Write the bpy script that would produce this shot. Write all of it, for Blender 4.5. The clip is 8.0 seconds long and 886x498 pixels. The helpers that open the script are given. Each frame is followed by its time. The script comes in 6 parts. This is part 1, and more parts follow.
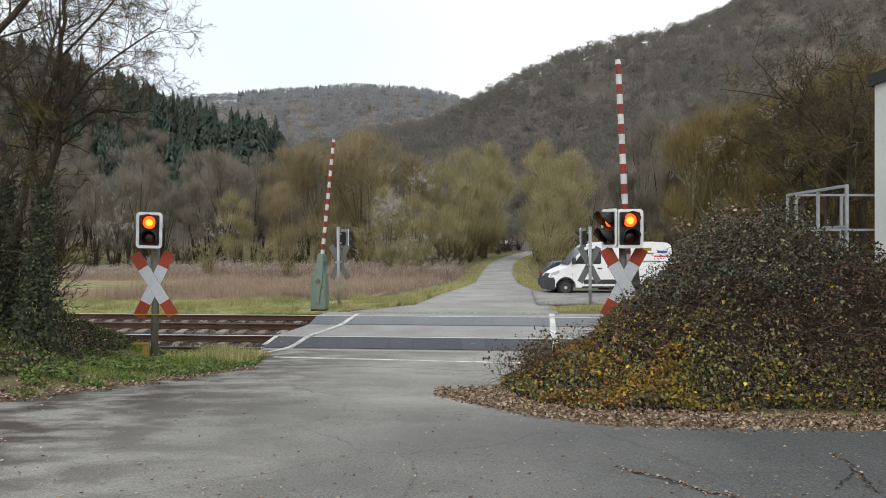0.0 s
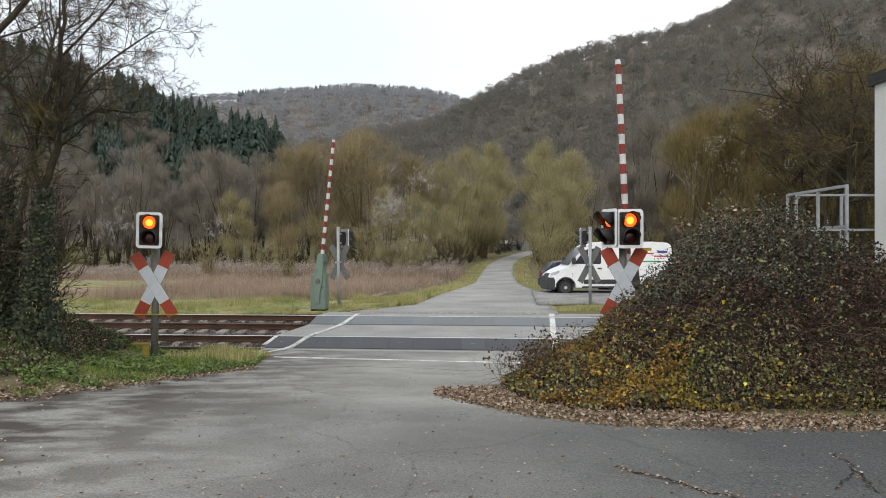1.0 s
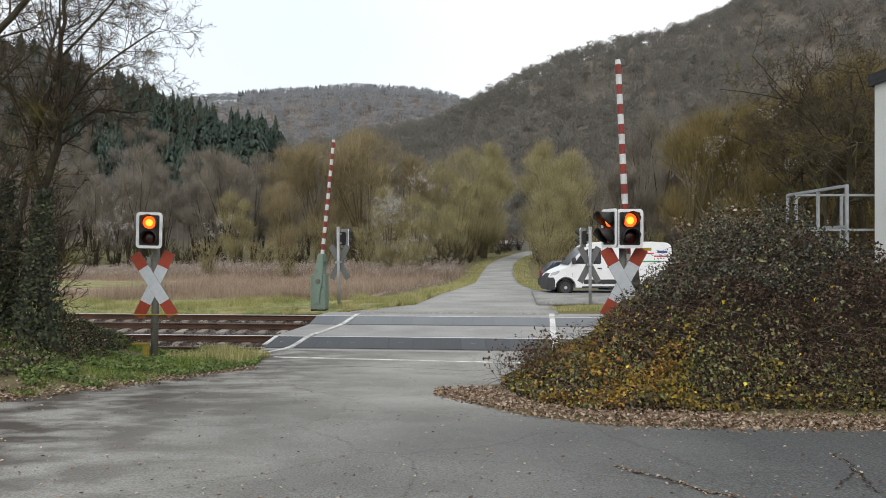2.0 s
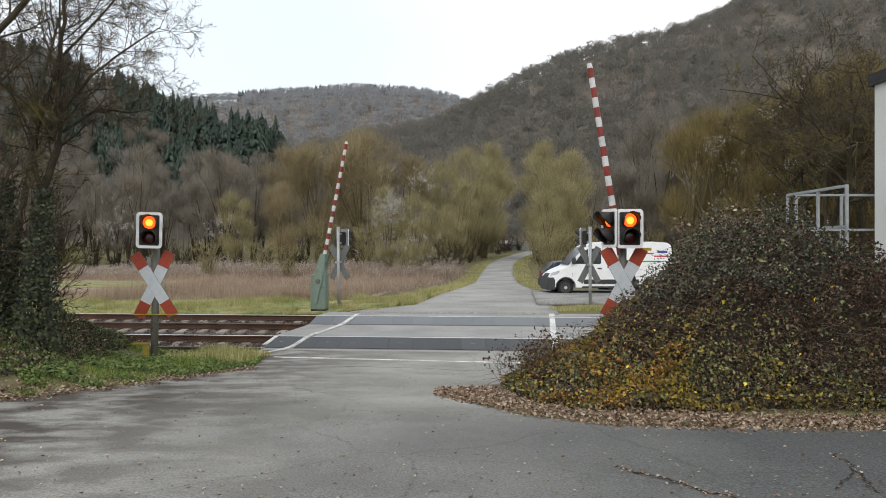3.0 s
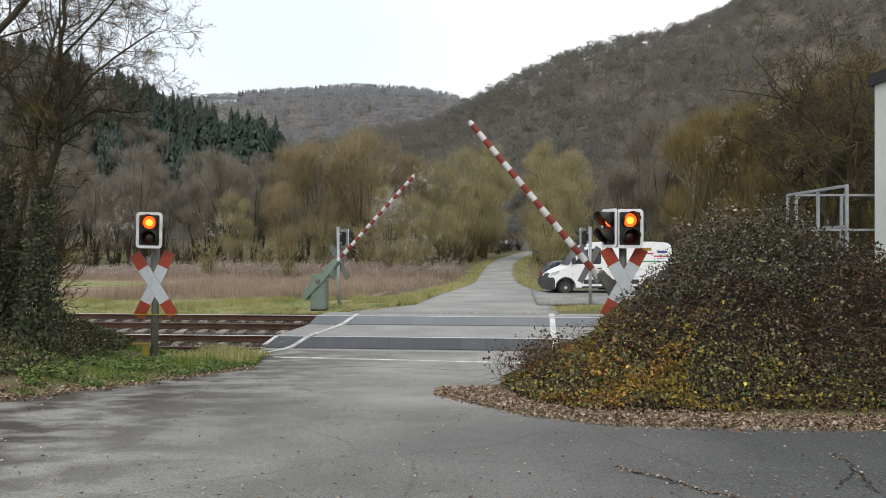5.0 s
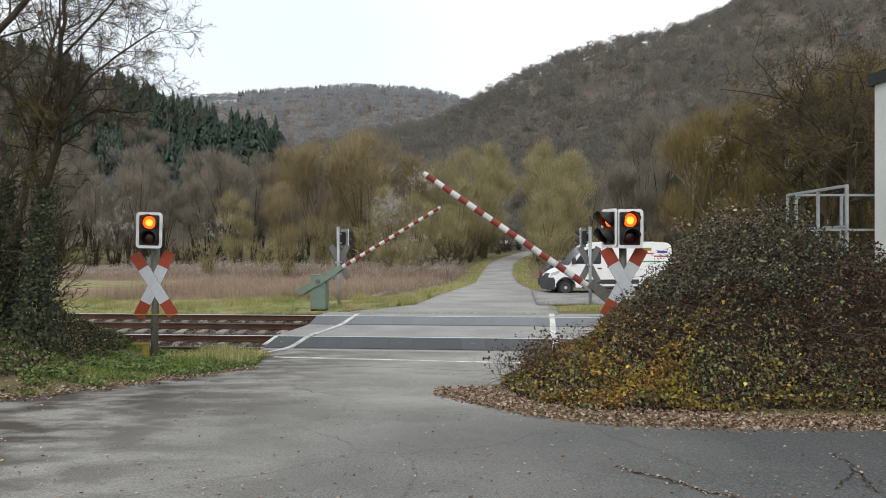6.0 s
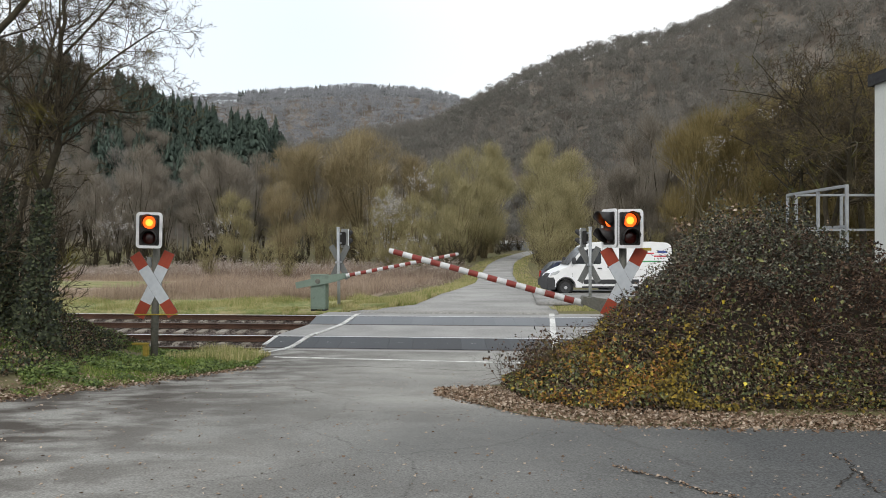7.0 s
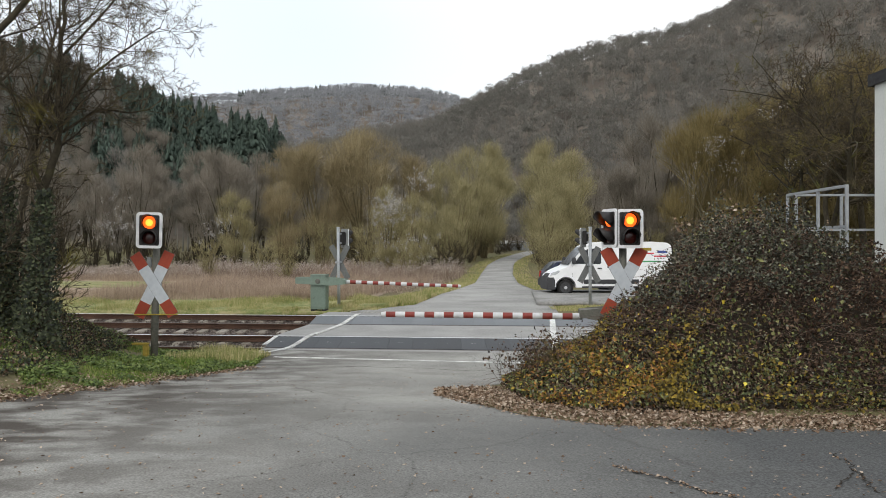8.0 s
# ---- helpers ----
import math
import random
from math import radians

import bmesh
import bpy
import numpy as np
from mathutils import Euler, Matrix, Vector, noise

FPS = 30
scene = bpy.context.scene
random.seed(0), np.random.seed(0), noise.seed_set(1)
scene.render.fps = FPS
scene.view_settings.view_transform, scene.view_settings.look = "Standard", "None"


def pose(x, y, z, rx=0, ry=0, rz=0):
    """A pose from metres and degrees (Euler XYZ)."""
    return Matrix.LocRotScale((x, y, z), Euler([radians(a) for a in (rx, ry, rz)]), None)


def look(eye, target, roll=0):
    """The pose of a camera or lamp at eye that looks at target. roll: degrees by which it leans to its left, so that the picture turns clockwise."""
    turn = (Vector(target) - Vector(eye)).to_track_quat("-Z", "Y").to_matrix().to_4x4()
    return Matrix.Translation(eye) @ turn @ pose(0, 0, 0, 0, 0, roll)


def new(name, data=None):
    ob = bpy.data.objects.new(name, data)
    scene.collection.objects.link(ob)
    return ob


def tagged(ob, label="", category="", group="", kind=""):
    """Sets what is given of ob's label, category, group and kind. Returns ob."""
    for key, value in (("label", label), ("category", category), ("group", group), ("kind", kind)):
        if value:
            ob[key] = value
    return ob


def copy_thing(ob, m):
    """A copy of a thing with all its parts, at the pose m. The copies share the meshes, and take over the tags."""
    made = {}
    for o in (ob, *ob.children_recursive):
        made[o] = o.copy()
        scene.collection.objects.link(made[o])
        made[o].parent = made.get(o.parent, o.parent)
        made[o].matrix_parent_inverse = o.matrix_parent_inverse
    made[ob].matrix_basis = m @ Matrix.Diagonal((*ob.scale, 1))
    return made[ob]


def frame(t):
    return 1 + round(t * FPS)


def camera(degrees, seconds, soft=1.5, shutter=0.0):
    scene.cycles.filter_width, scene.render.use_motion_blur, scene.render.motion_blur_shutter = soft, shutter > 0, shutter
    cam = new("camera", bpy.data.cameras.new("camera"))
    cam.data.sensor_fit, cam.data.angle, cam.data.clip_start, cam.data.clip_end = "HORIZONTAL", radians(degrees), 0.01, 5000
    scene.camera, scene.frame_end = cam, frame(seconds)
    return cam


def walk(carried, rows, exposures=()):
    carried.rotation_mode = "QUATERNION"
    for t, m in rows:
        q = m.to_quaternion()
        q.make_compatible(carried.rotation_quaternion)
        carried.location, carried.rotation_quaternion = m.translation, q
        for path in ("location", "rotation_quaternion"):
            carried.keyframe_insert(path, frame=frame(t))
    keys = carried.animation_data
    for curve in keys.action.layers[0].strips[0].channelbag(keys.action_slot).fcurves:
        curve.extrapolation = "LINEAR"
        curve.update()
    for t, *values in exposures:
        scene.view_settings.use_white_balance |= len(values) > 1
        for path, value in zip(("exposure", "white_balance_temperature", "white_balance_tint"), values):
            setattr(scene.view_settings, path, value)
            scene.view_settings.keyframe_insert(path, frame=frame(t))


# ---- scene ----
EYE = (0.0, 0.0, 2.2)
cam = camera(57.1, 8.0, soft=0.9)
walk(cam, [(0.0, look(EYE, (0, 100, 2.2))), (8.0, look(EYE, (0, 100, 2.2)))])

# ---- light: bright overcast winter day ----
world = bpy.data.worlds.new("overcast_sky")
scene.world = world
world.use_nodes = True
SUN_EL, SUN_AZ = 38.0, 200.0
wn, wl = world.node_tree.nodes, world.node_tree.links
bg = wn["Background"]
sky = wn.new("ShaderNodeTexSky")
sky.sky_type, sky.sun_disc = "NISHITA", False
sky.sun_elevation, sky.sun_rotation = radians(SUN_EL), radians(SUN_AZ)
sky.air_density, sky.dust_density = 1.0, 3.0
sky_dim = wn.new("ShaderNodeVectorMath")
sky_dim.operation = "SCALE"
sky_dim.inputs["Scale"].default_value = 0.10
wl.new(sky.outputs[0], sky_dim.inputs[0])
cloud_pos = wn.new("ShaderNodeTexCoord")
cloud = wn.new("ShaderNodeTexNoise")
cloud.inputs["Scale"].default_value, cloud.inputs["Detail"].default_value = 1.6, 3.0
wl.new(cloud_pos.outputs["Generated"], cloud.inputs["Vector"])
cloud_ramp = wn.new("ShaderNodeValToRGB")
cloud_ramp.color_ramp.elements[0].position, cloud_ramp.color_ramp.elements[0].color = 0.3, (0.66, 0.73, 0.80, 1)
cloud_ramp.color_ramp.elements[1].position, cloud_ramp.color_ramp.elements[1].color = 0.6, (1.0, 1.0, 1.0, 1)
wl.new(cloud.outputs["Fac"], cloud_ramp.inputs[0])
sky_mix = wn.new("ShaderNodeMix")
sky_mix.data_type = "RGBA"
sky_mix.inputs[0].default_value = 0.88
wl.new(sky_dim.outputs[0], sky_mix.inputs[6])
wl.new(cloud_ramp.outputs[0], sky_mix.inputs[7])
# a thinner, bluish part of the cloud cover
thin = wn.new("ShaderNodeVectorMath")
thin.operation = "DISTANCE"
thin.inputs[1].default_value = (-0.24, 0.93, 0.28)
wl.new(cloud_pos.outputs["Generated"], thin.inputs[0])
thin_fac = wn.new("ShaderNodeMapRange")
thin_fac.inputs[1].default_value, thin_fac.inputs[2].default_value, thin_fac.inputs[3].default_value, thin_fac.inputs[4].default_value = 0.08, 0.42, 0.75, 0.0
wl.new(thin.outputs["Value"], thin_fac.inputs[0])
thin_mix = wn.new("ShaderNodeMix")
thin_mix.data_type = "RGBA"
wl.new(thin_fac.outputs[0], thin_mix.inputs[0])
wl.new(sky_mix.outputs[2], thin_mix.inputs[6])
thin_mix.inputs[7].default_value = (0.70, 0.79, 0.87, 1)
wl.new(thin_mix.outputs[2], bg.inputs[0])
bg.inputs[1].default_value = 1.24
sun = new("sun", bpy.data.lights.new("sun", "SUN"))
sun.data.energy, sun.data.angle, sun.data.color = 1.1, radians(25), (1.0, 0.96, 0.9)
sun_dir = Vector((math.sin(radians(SUN_AZ)) * math.cos(radians(SUN_EL)), math.cos(radians(SUN_AZ)) * math.cos(radians(SUN_EL)), math.sin(radians(SUN_EL))))
sun.matrix_basis = look(sun_dir * 50, (0, 0, 0))
scene.view_settings.exposure = 0.0


# ---- materials ----
def mat(name, stops, rough=0.8, fine=30.0, coarse=2.0, bump=0.2, metal=0.0, island=0.0, objrand=0.0, mix=0.5, dist=0.01, stain=None, translucent=0.0):
    """Procedural surface: a colour ramp driven by fine and coarse noise and by random values; stain adds blotches of another colour."""
    m = bpy.data.materials.new(name)
    m.use_nodes = True
    n, l = m.node_tree.nodes, m.node_tree.links
    b = n["Principled BSDF"]
    pos = n.new("ShaderNodeTexCoord")
    nf, nc = n.new("ShaderNodeTexNoise"), n.new("ShaderNodeTexNoise")
    for tex, s, d in ((nf, fine, 6), (nc, coarse, 4)):
        tex.inputs["Scale"].default_value, tex.inputs["Detail"].default_value = s, d
        l.new(pos.outputs["Object"], tex.inputs["Vector"])
    mx = n.new("ShaderNodeMix")
    mx.inputs[0].default_value = mix
    l.new(nf.outputs["Fac"], mx.inputs[2])
    l.new(nc.outputs["Fac"], mx.inputs[3])
    val = mx.outputs[0]
    for amount, kind, out in ((island, "ShaderNodeNewGeometry", "Random Per Island"), (objrand, "ShaderNodeObjectInfo", "Random")):
        if amount:
            g, m2 = n.new(kind), n.new("ShaderNodeMix")
            m2.inputs[0].default_value = amount
            l.new(val, m2.inputs[2])
            l.new(g.outputs[out], m2.inputs[3])
            val = m2.outputs[0]
    ramp = n.new("ShaderNodeValToRGB")
    e = ramp.color_ramp.elements
    while len(e) < len(stops):
        e.new(0.5)
    for el, (p, c) in zip(e, stops):
        el.position, el.color = p, (*c, 1)
    l.new(val, ramp.inputs[0])
    col = ramp.outputs[0]
    if stain:
        sc, scale, lo, hi, amt = stain
        ns = n.new("ShaderNodeTexNoise")
        ns.inputs["Scale"].default_value, ns.inputs["Detail"].default_value = scale, 8
        l.new(pos.outputs["Object"], ns.inputs["Vector"])
        mr = n.new("ShaderNodeMapRange")
        mr.inputs[1].default_value, mr.inputs[2].default_value, mr.inputs[4].default_value = lo, hi, amt
        l.new(ns.outputs["Fac"], mr.inputs[0])
        m3 = n.new("ShaderNodeMix")
        m3.data_type = "RGBA"
        l.new(mr.outputs[0], m3.inputs[0])
        l.new(col, m3.inputs[6])
        m3.inputs[7].default_value = (*sc, 1)
        col = m3.outputs[2]
    l.new(col, b.inputs["Base Color"])
    b.inputs["Roughness"].default_value, b.inputs["Metallic"].default_value = rough, metal
    if rough > 0.75:
        b.inputs["Specular IOR Level"].default_value = 0.25
    if bump:
        bp = n.new("ShaderNodeBump")
        bp.inputs["Strength"].default_value, bp.inputs["Distance"].default_value = bump, dist
        l.new(nf.outputs["Fac"], bp.inputs["Height"])
        l.new(bp.outputs[0], b.inputs["Normal"])
    return m


def two(a, b, lo=0.35, hi=0.65):
    return [(lo, a), (hi, b)]


def glow(name, color, strength, rough=0.3):
    m = bpy.data.materials.new(name)
    m.use_nodes = True
    b = m.node_tree.nodes["Principled BSDF"]
    b.inputs["Base Color"].default_value = (*color, 1)
    b.inputs["Emission Color"].default_value = (*color, 1)
    b.inputs["Emission Strength"].default_value = strength
    b.inputs["Roughness"].default_value = rough
    return m


M_GROUND = mat("winter_soil_and_grass", [(0.3, (0.10, 0.085, 0.05)), (0.5, (0.16, 0.14, 0.07)), (0.7, (0.13, 0.15, 0.06))], 0.95, 6, 0.06, 0.6, dist=0.05)
gn, gl = M_GROUND.node_tree.nodes, M_GROUND.node_tree.links     # leaf-covered woodland floor on the slopes
g_pos = gn.new("ShaderNodeTexCoord")
g_xyz = gn.new("ShaderNodeSeparateXYZ")
gl.new(g_pos.outputs["Object"], g_xyz.inputs[0])
g_up = gn.new("ShaderNodeMapRange")
g_up.inputs[1].default_value, g_up.inputs[2].default_value = 1.5, 5.0
gl.new(g_xyz.outputs["Z"], g_up.inputs[0])
g_noise = gn.new("ShaderNodeTexNoise")
g_noise.inputs["Scale"].default_value, g_noise.inputs["Detail"].default_value = 0.05, 8
gl.new(g_pos.outputs["Object"], g_noise.inputs["Vector"])
g_ramp = gn.new("ShaderNodeValToRGB")
g_ramp.color_ramp.elements[0].position, g_ramp.color_ramp.elements[0].color = 0.35, (0.11, 0.092, 0.075, 1)
g_ramp.color_ramp.elements[1].position, g_ramp.color_ramp.elements[1].color = 0.65, (0.19, 0.16, 0.13, 1)
gl.new(g_noise.outputs["Fac"], g_ramp.inputs[0])
g_mix = gn.new("ShaderNodeMix")
g_mix.data_type = "RGBA"
g_in = gn["Principled BSDF"].inputs["Base Color"]
gl.new(g_in.links[0].from_socket, g_mix.inputs[6])
gl.new(g_ramp.outputs[0], g_mix.inputs[7])
gl.new(g_up.outputs[0], g_mix.inputs[0])
gl.new(g_mix.outputs[2], g_in)
M_ASPHALT = mat("old_grey_asphalt", [(0.34, (0.11, 0.108, 0.097)), (0.45, (0.245, 0.24, 0.22)), (0.55, (0.33, 0.324, 0.297)), (0.66, (0.46, 0.45, 0.416))], 0.8, 60, 0.45, 0.8, dist=0.008, mix=0.38, stain=((0.13, 0.115, 0.1), 1.1, 0.53, 0.66, 0.3))
an, al = M_ASPHALT.node_tree.nodes, M_ASPHALT.node_tree.links   # darker resurfaced part of the forecourt; its wide near-side fade paints in view-angle sheen
a_pos = an.new("ShaderNodeTexCoord")
a_xyz = an.new("ShaderNodeSeparateXYZ")
a_noise = an.new("ShaderNodeTexNoise")
a_noise.inputs["Scale"].default_value, a_noise.inputs["Detail"].default_value = 0.7, 5
al.new(a_pos.outputs["Object"], a_xyz.inputs[0])
al.new(a_pos.outputs["Object"], a_noise.inputs["Vector"])
a_side = an.new("ShaderNodeMath")
a_side.operation = "MULTIPLY_ADD"
a_side.inputs[1].default_value = 3.5
al.new(a_noise.outputs["Fac"], a_side.inputs[0])
al.new(a_xyz.outputs["X"], a_side.inputs[2])
a_x = an.new("ShaderNodeMapRange")
a_x.inputs[1].default_value, a_x.inputs[2].default_value, a_x.inputs[4].default_value = -2.0, 4.8, 0.94
al.new(a_side.outputs[0], a_x.inputs[0])
a_y = an.new("ShaderNodeMapRange")
a_y.inputs[1].default_value, a_y.inputs[2].default_value = 10.5, 8.0
al.new(a_xyz.outputs["Y"], a_y.inputs[0])
a_fac = an.new("ShaderNodeMath")
a_fac.operation = "MULTIPLY"
al.new(a_x.outputs[0], a_fac.inputs[0])
al.new(a_y.outputs[0], a_fac.inputs[1])
a_mix = an.new("ShaderNodeMix")
a_mix.data_type = "RGBA"
a_in = an["Principled BSDF"].inputs["Base Color"]
al.new(a_in.links[0].from_socket, a_mix.inputs[6])
a_grit = an.new("ShaderNodeTexNoise")
a_grit.inputs["Scale"].default_value, a_grit.inputs["Detail"].default_value = 48, 8
al.new(a_pos.outputs["Object"], a_grit.inputs["Vector"])
a_dark = an.new("ShaderNodeValToRGB")
a_dark.color_ramp.elements[0].position, a_dark.color_ramp.elements[0].color = 0.38, (0.036, 0.038, 0.039, 1)
a_dark.color_ramp.elements[1].position, a_dark.color_ramp.elements[1].color = 0.66, (0.115, 0.118, 0.119, 1)
al.new(a_grit.outputs["Fac"], a_dark.inputs[0])
al.new(a_dark.outputs[0], a_mix.inputs[7])
al.new(a_fac.outputs[0], a_mix.inputs[0])
# fine cracks, here and there
a_bend = an.new("ShaderNodeVectorMath")
a_bend.operation = "MULTIPLY_ADD"
a_bend.inputs[1].default_value = (0.9, 0.9, 0)
al.new(a_noise.outputs["Color"], a_bend.inputs[0])
al.new(a_pos.outputs["Object"], a_bend.inputs[2])
a_crack = an.new("ShaderNodeTexVoronoi")
a_crack.feature = "DISTANCE_TO_EDGE"
a_crack.inputs["Scale"].default_value = 0.42
al.new(a_bend.outputs[0], a_crack.inputs["Vector"])
a_thin = an.new("ShaderNodeMapRange")
a_thin.inputs[1].default_value, a_thin.inputs[2].default_value, a_thin.inputs[3].default_value, a_thin.inputs[4].default_value = 0.002, 0.009, 1.0, 0.0
al.new(a_crack.outputs["Distance"], a_thin.inputs[0])
a_some = an.new("ShaderNodeMapRange")
a_some.inputs[1].default_value, a_some.inputs[2].default_value, a_some.inputs[4].default_value = 0.5, 0.6, 0.75
al.new(a_grit.outputs["Fac"], a_some.inputs[0])
a_cf = an.new("ShaderNodeMath")
a_cf.operation = "MULTIPLY"
al.new(a_thin.outputs[0], a_cf.inputs[0])
al.new(a_some.outputs[0], a_cf.inputs[1])
a_mix2 = an.new("ShaderNodeMix")
a_mix2.data_type = "RGBA"
al.new(a_cf.outputs[0], a_mix2.inputs[0])
a_left = an.new("ShaderNodeMapRange")          # muddy stains on the shoulder
a_left.inputs[1].default_value, a_left.inputs[2].default_value, a_left.inputs[4].default_value = -0.9, -4.0, 1.0
al.new(a_xyz.outputs["X"], a_left.inputs[0])
a_stretch = an.new("ShaderNodeVectorMath")
a_stretch.operation = "MULTIPLY"
a_stretch.inputs[1].default_value = (0.9, 1.2, 1.0)
al.new(a_pos.outputs["Object"], a_stretch.inputs[0])
a_mudn = an.new("ShaderNodeTexNoise")
a_mudn.inputs["Scale"].default_value, a_mudn.inputs["Detail"].default_value = 1.7, 10
al.new(a_stretch.outputs[0], a_mudn.inputs["Vector"])
a_mudr = an.new("ShaderNodeMapRange")
a_mudr.inputs[1].default_value, a_mudr.inputs[2].default_value, a_mudr.inputs[4].default_value = 0.36, 0.56, 0.92
al.new(a_mudn.outputs["Fac"], a_mudr.inputs[0])
a_mudf = an.new("ShaderNodeMath")
a_mudf.operation = "MULTIPLY"
al.new(a_left.outputs[0], a_mudf.inputs[0])
al.new(a_mudr.outputs[0], a_mudf.inputs[1])
a_mud = an.new("ShaderNodeMix")
a_mud.data_type = "RGBA"
al.new(a_mudf.outputs[0], a_mud.inputs[0])
al.new(a_mix.outputs[2], a_mud.inputs[6])
a_mud.inputs[7].default_value = (0.058, 0.047, 0.038, 1)
al.new(a_mud.outputs[2], a_mix2.inputs[6])
a_mix2.inputs[7].default_value = (0.04, 0.036, 0.03, 1)
al.new(a_mix2.outputs[2], a_in)
M_FARMROAD = mat("pale_worn_farm_road", [(0.32, (0.17, 0.168, 0.159)), (0.5, (0.31, 0.306, 0.291)), (0.68, (0.46, 0.452, 0.43))], 0.85, 14, 0.4, 0.6, dist=0.012)
M_LAYBY = mat("patched_lay_by_asphalt", [(0.32, (0.15, 0.148, 0.14)), (0.5, (0.28, 0.276, 0.262)), (0.68, (0.42, 0.413, 0.393))], 0.8, 14, 0.6, 0.6, dist=0.01, stain=((0.12, 0.113, 0.10), 0.9, 0.55, 0.64, 0.5))
M_DECK = mat("crossing_asphalt", [(0.3, (0.225, 0.223, 0.214)), (0.7, (0.40, 0.395, 0.378))], 0.8, 24, 0.8, 0.6, dist=0.008)
M_RUBBER = mat("rubber_panel", [(0.3, (0.020, 0.023, 0.028)), (0.7, (0.042, 0.047, 0.055))], 0.6, 60, 1.1, 0.3, objrand=0.35, dist=0.004)
# same rubber as above, with the sky's reflection put into a paler, bluer colour
M_RUBBER_SHEEN = mat("sky_sheen_rubber_panel", [(0.3, (0.085, 0.095, 0.107)), (0.7, (0.15, 0.163, 0.178))], 0.5, 60, 1.1, 0.3, objrand=0.15, dist=0.004)
M_PAINT = mat("worn_white_road_paint", [(0.40, (0.30, 0.295, 0.285)), (0.56, (0.74, 0.74, 0.71))], 0.7, 18, 3, 0.2)
M_RAIL = mat("rusty_rail_side", two((0.05, 0.028, 0.02), (0.11, 0.062, 0.042)), 0.85, 30, 2, 0.4)
M_RAILTOP = mat("polished_rail_head", two((0.66, 0.67, 0.69), (0.82, 0.83, 0.85)), 0.45, 40, 3, 0.05, metal=0.55)
# head as polished as the others; flangeway shade is put into its dark colour
M_RAILSHADE = mat("shade_dark_rail_head", two((0.07, 0.055, 0.048), (0.15, 0.13, 0.115)), 0.6, 40, 3, 0.1, metal=0.3)
M_SLEEPER = mat("weathered_concrete_sleeper", two((0.24, 0.21, 0.17), (0.38, 0.35, 0.30)), 0.9, 25, 2, 0.4, objrand=0.3)
M_BALLAST = mat("brown_ballast_stone", [(0.2, (0.06, 0.046, 0.04)), (0.5, (0.13, 0.105, 0.09)), (0.8, (0.22, 0.19, 0.165))], 0.95, 20, 1, 0.5, island=0.7)
M_GALV = mat("galvanised_steel", two((0.30, 0.32, 0.34), (0.44, 0.46, 0.48)), 0.55, 25, 3, 0.1, metal=0.35)
M_MAST = mat("weathered_grey_mast", two((0.10, 0.10, 0.085), (0.19, 0.185, 0.16)), 0.8, 30, 2, 0.2)
M_WHITE = mat("reflective_white_sheet", two((0.46, 0.50, 0.54), (0.60, 0.635, 0.67)), 0.55, 12, 2, 0.05, stain=((0.3, 0.29, 0.27), 5, 0.6, 0.72, 0.35))
M_RED = mat("faded_red_sheet", two((0.27, 0.036, 0.015), (0.37, 0.056, 0.022)), 0.6, 12, 2, 0.05, stain=((0.3, 0.1, 0.07), 6, 0.6, 0.75, 0.4))
M_BOOMRED = mat("dark_red_boom_film", two((0.17, 0.020, 0.013), (0.26, 0.034, 0.022)), 0.55, 12, 2, 0.05, stain=((0.2, 0.09, 0.07), 5, 0.58, 0.72, 0.4))
M_BOOMWHITE = mat("grimy_white_boom_film", two((0.50, 0.51, 0.52), (0.66, 0.67, 0.67)), 0.55, 12, 2, 0.05, stain=((0.30, 0.29, 0.25), 5, 0.55, 0.7, 0.5))
M_FRAMEWHITE = mat("white_enamel_frame", two((0.76, 0.77, 0.78), (0.86, 0.87, 0.88)), 0.5, 12, 2, 0.02)
M_BLACK = mat("matt_black_enamel", two((0.012, 0.011, 0.011), (0.028, 0.025, 0.024)), 0.6, 20, 2, 0.05)
M_GREYBACK = mat("grey_enamel_back", two((0.20, 0.21, 0.21), (0.29, 0.30, 0.30)), 0.6, 15, 2, 0.05)
M_CROSSBACK = mat("dull_grey_sheet_back", two((0.10, 0.105, 0.105), (0.17, 0.175, 0.17)), 0.7, 15, 2, 0.05)
M_GREEN = mat("sage_green_painted_steel", two((0.15, 0.205, 0.165), (0.20, 0.265, 0.215)), 0.6, 14, 1.4, 0.05, stain=((0.09, 0.11, 0.085), 4, 0.58, 0.7, 0.5))
M_LAMP = glow("lit_amber_lens", (1.0, 0.115, 0.012), 1.7)
M_CORE = glow("bright_lamp_core", (1.0, 0.36, 0.035), 2.3)
M_LENS = mat("dark_red_lens", two((0.03, 0.006, 0.006), (0.06, 0.012, 0.01)), 0.2, 20, 2, 0)
M_YELLOW = mat("weathered_yellow_concrete", two((0.24, 0.18, 0.03), (0.42, 0.32, 0.07)), 0.9, 20, 3, 0.3)


# ---- mesh helpers ----
def mesh_of(name, bm, material):
    me = bpy.data.meshes.new(name)
    bm.normal_update()
    bm.to_mesh(me)
    bm.free()
    for mm in (material if isinstance(material, (list, tuple)) else [material]):
        me.materials.append(mm)
    return me


def part(name, bm, material, parent, label="", m=None, smooth=False):
    """One mesh object under a thing or under a part."""
    me = bm if isinstance(bm, bpy.types.Mesh) else mesh_of(name, bm, material)
    if smooth:
        me.polygons.foreach_set("use_smooth", [True] * len(me.polygons))
    ob = new(name, me)
    ob.parent = parent
    if m is not None:
        ob.matrix_basis = m
    return tagged(ob, label)


def thing(name, label, category, m=None, group="", kind=""):
    ob = new(name)
    ob.empty_display_size = 0.2
    if m is not None:
        ob.matrix_basis = m
    return tagged(ob, label, category, group, kind)


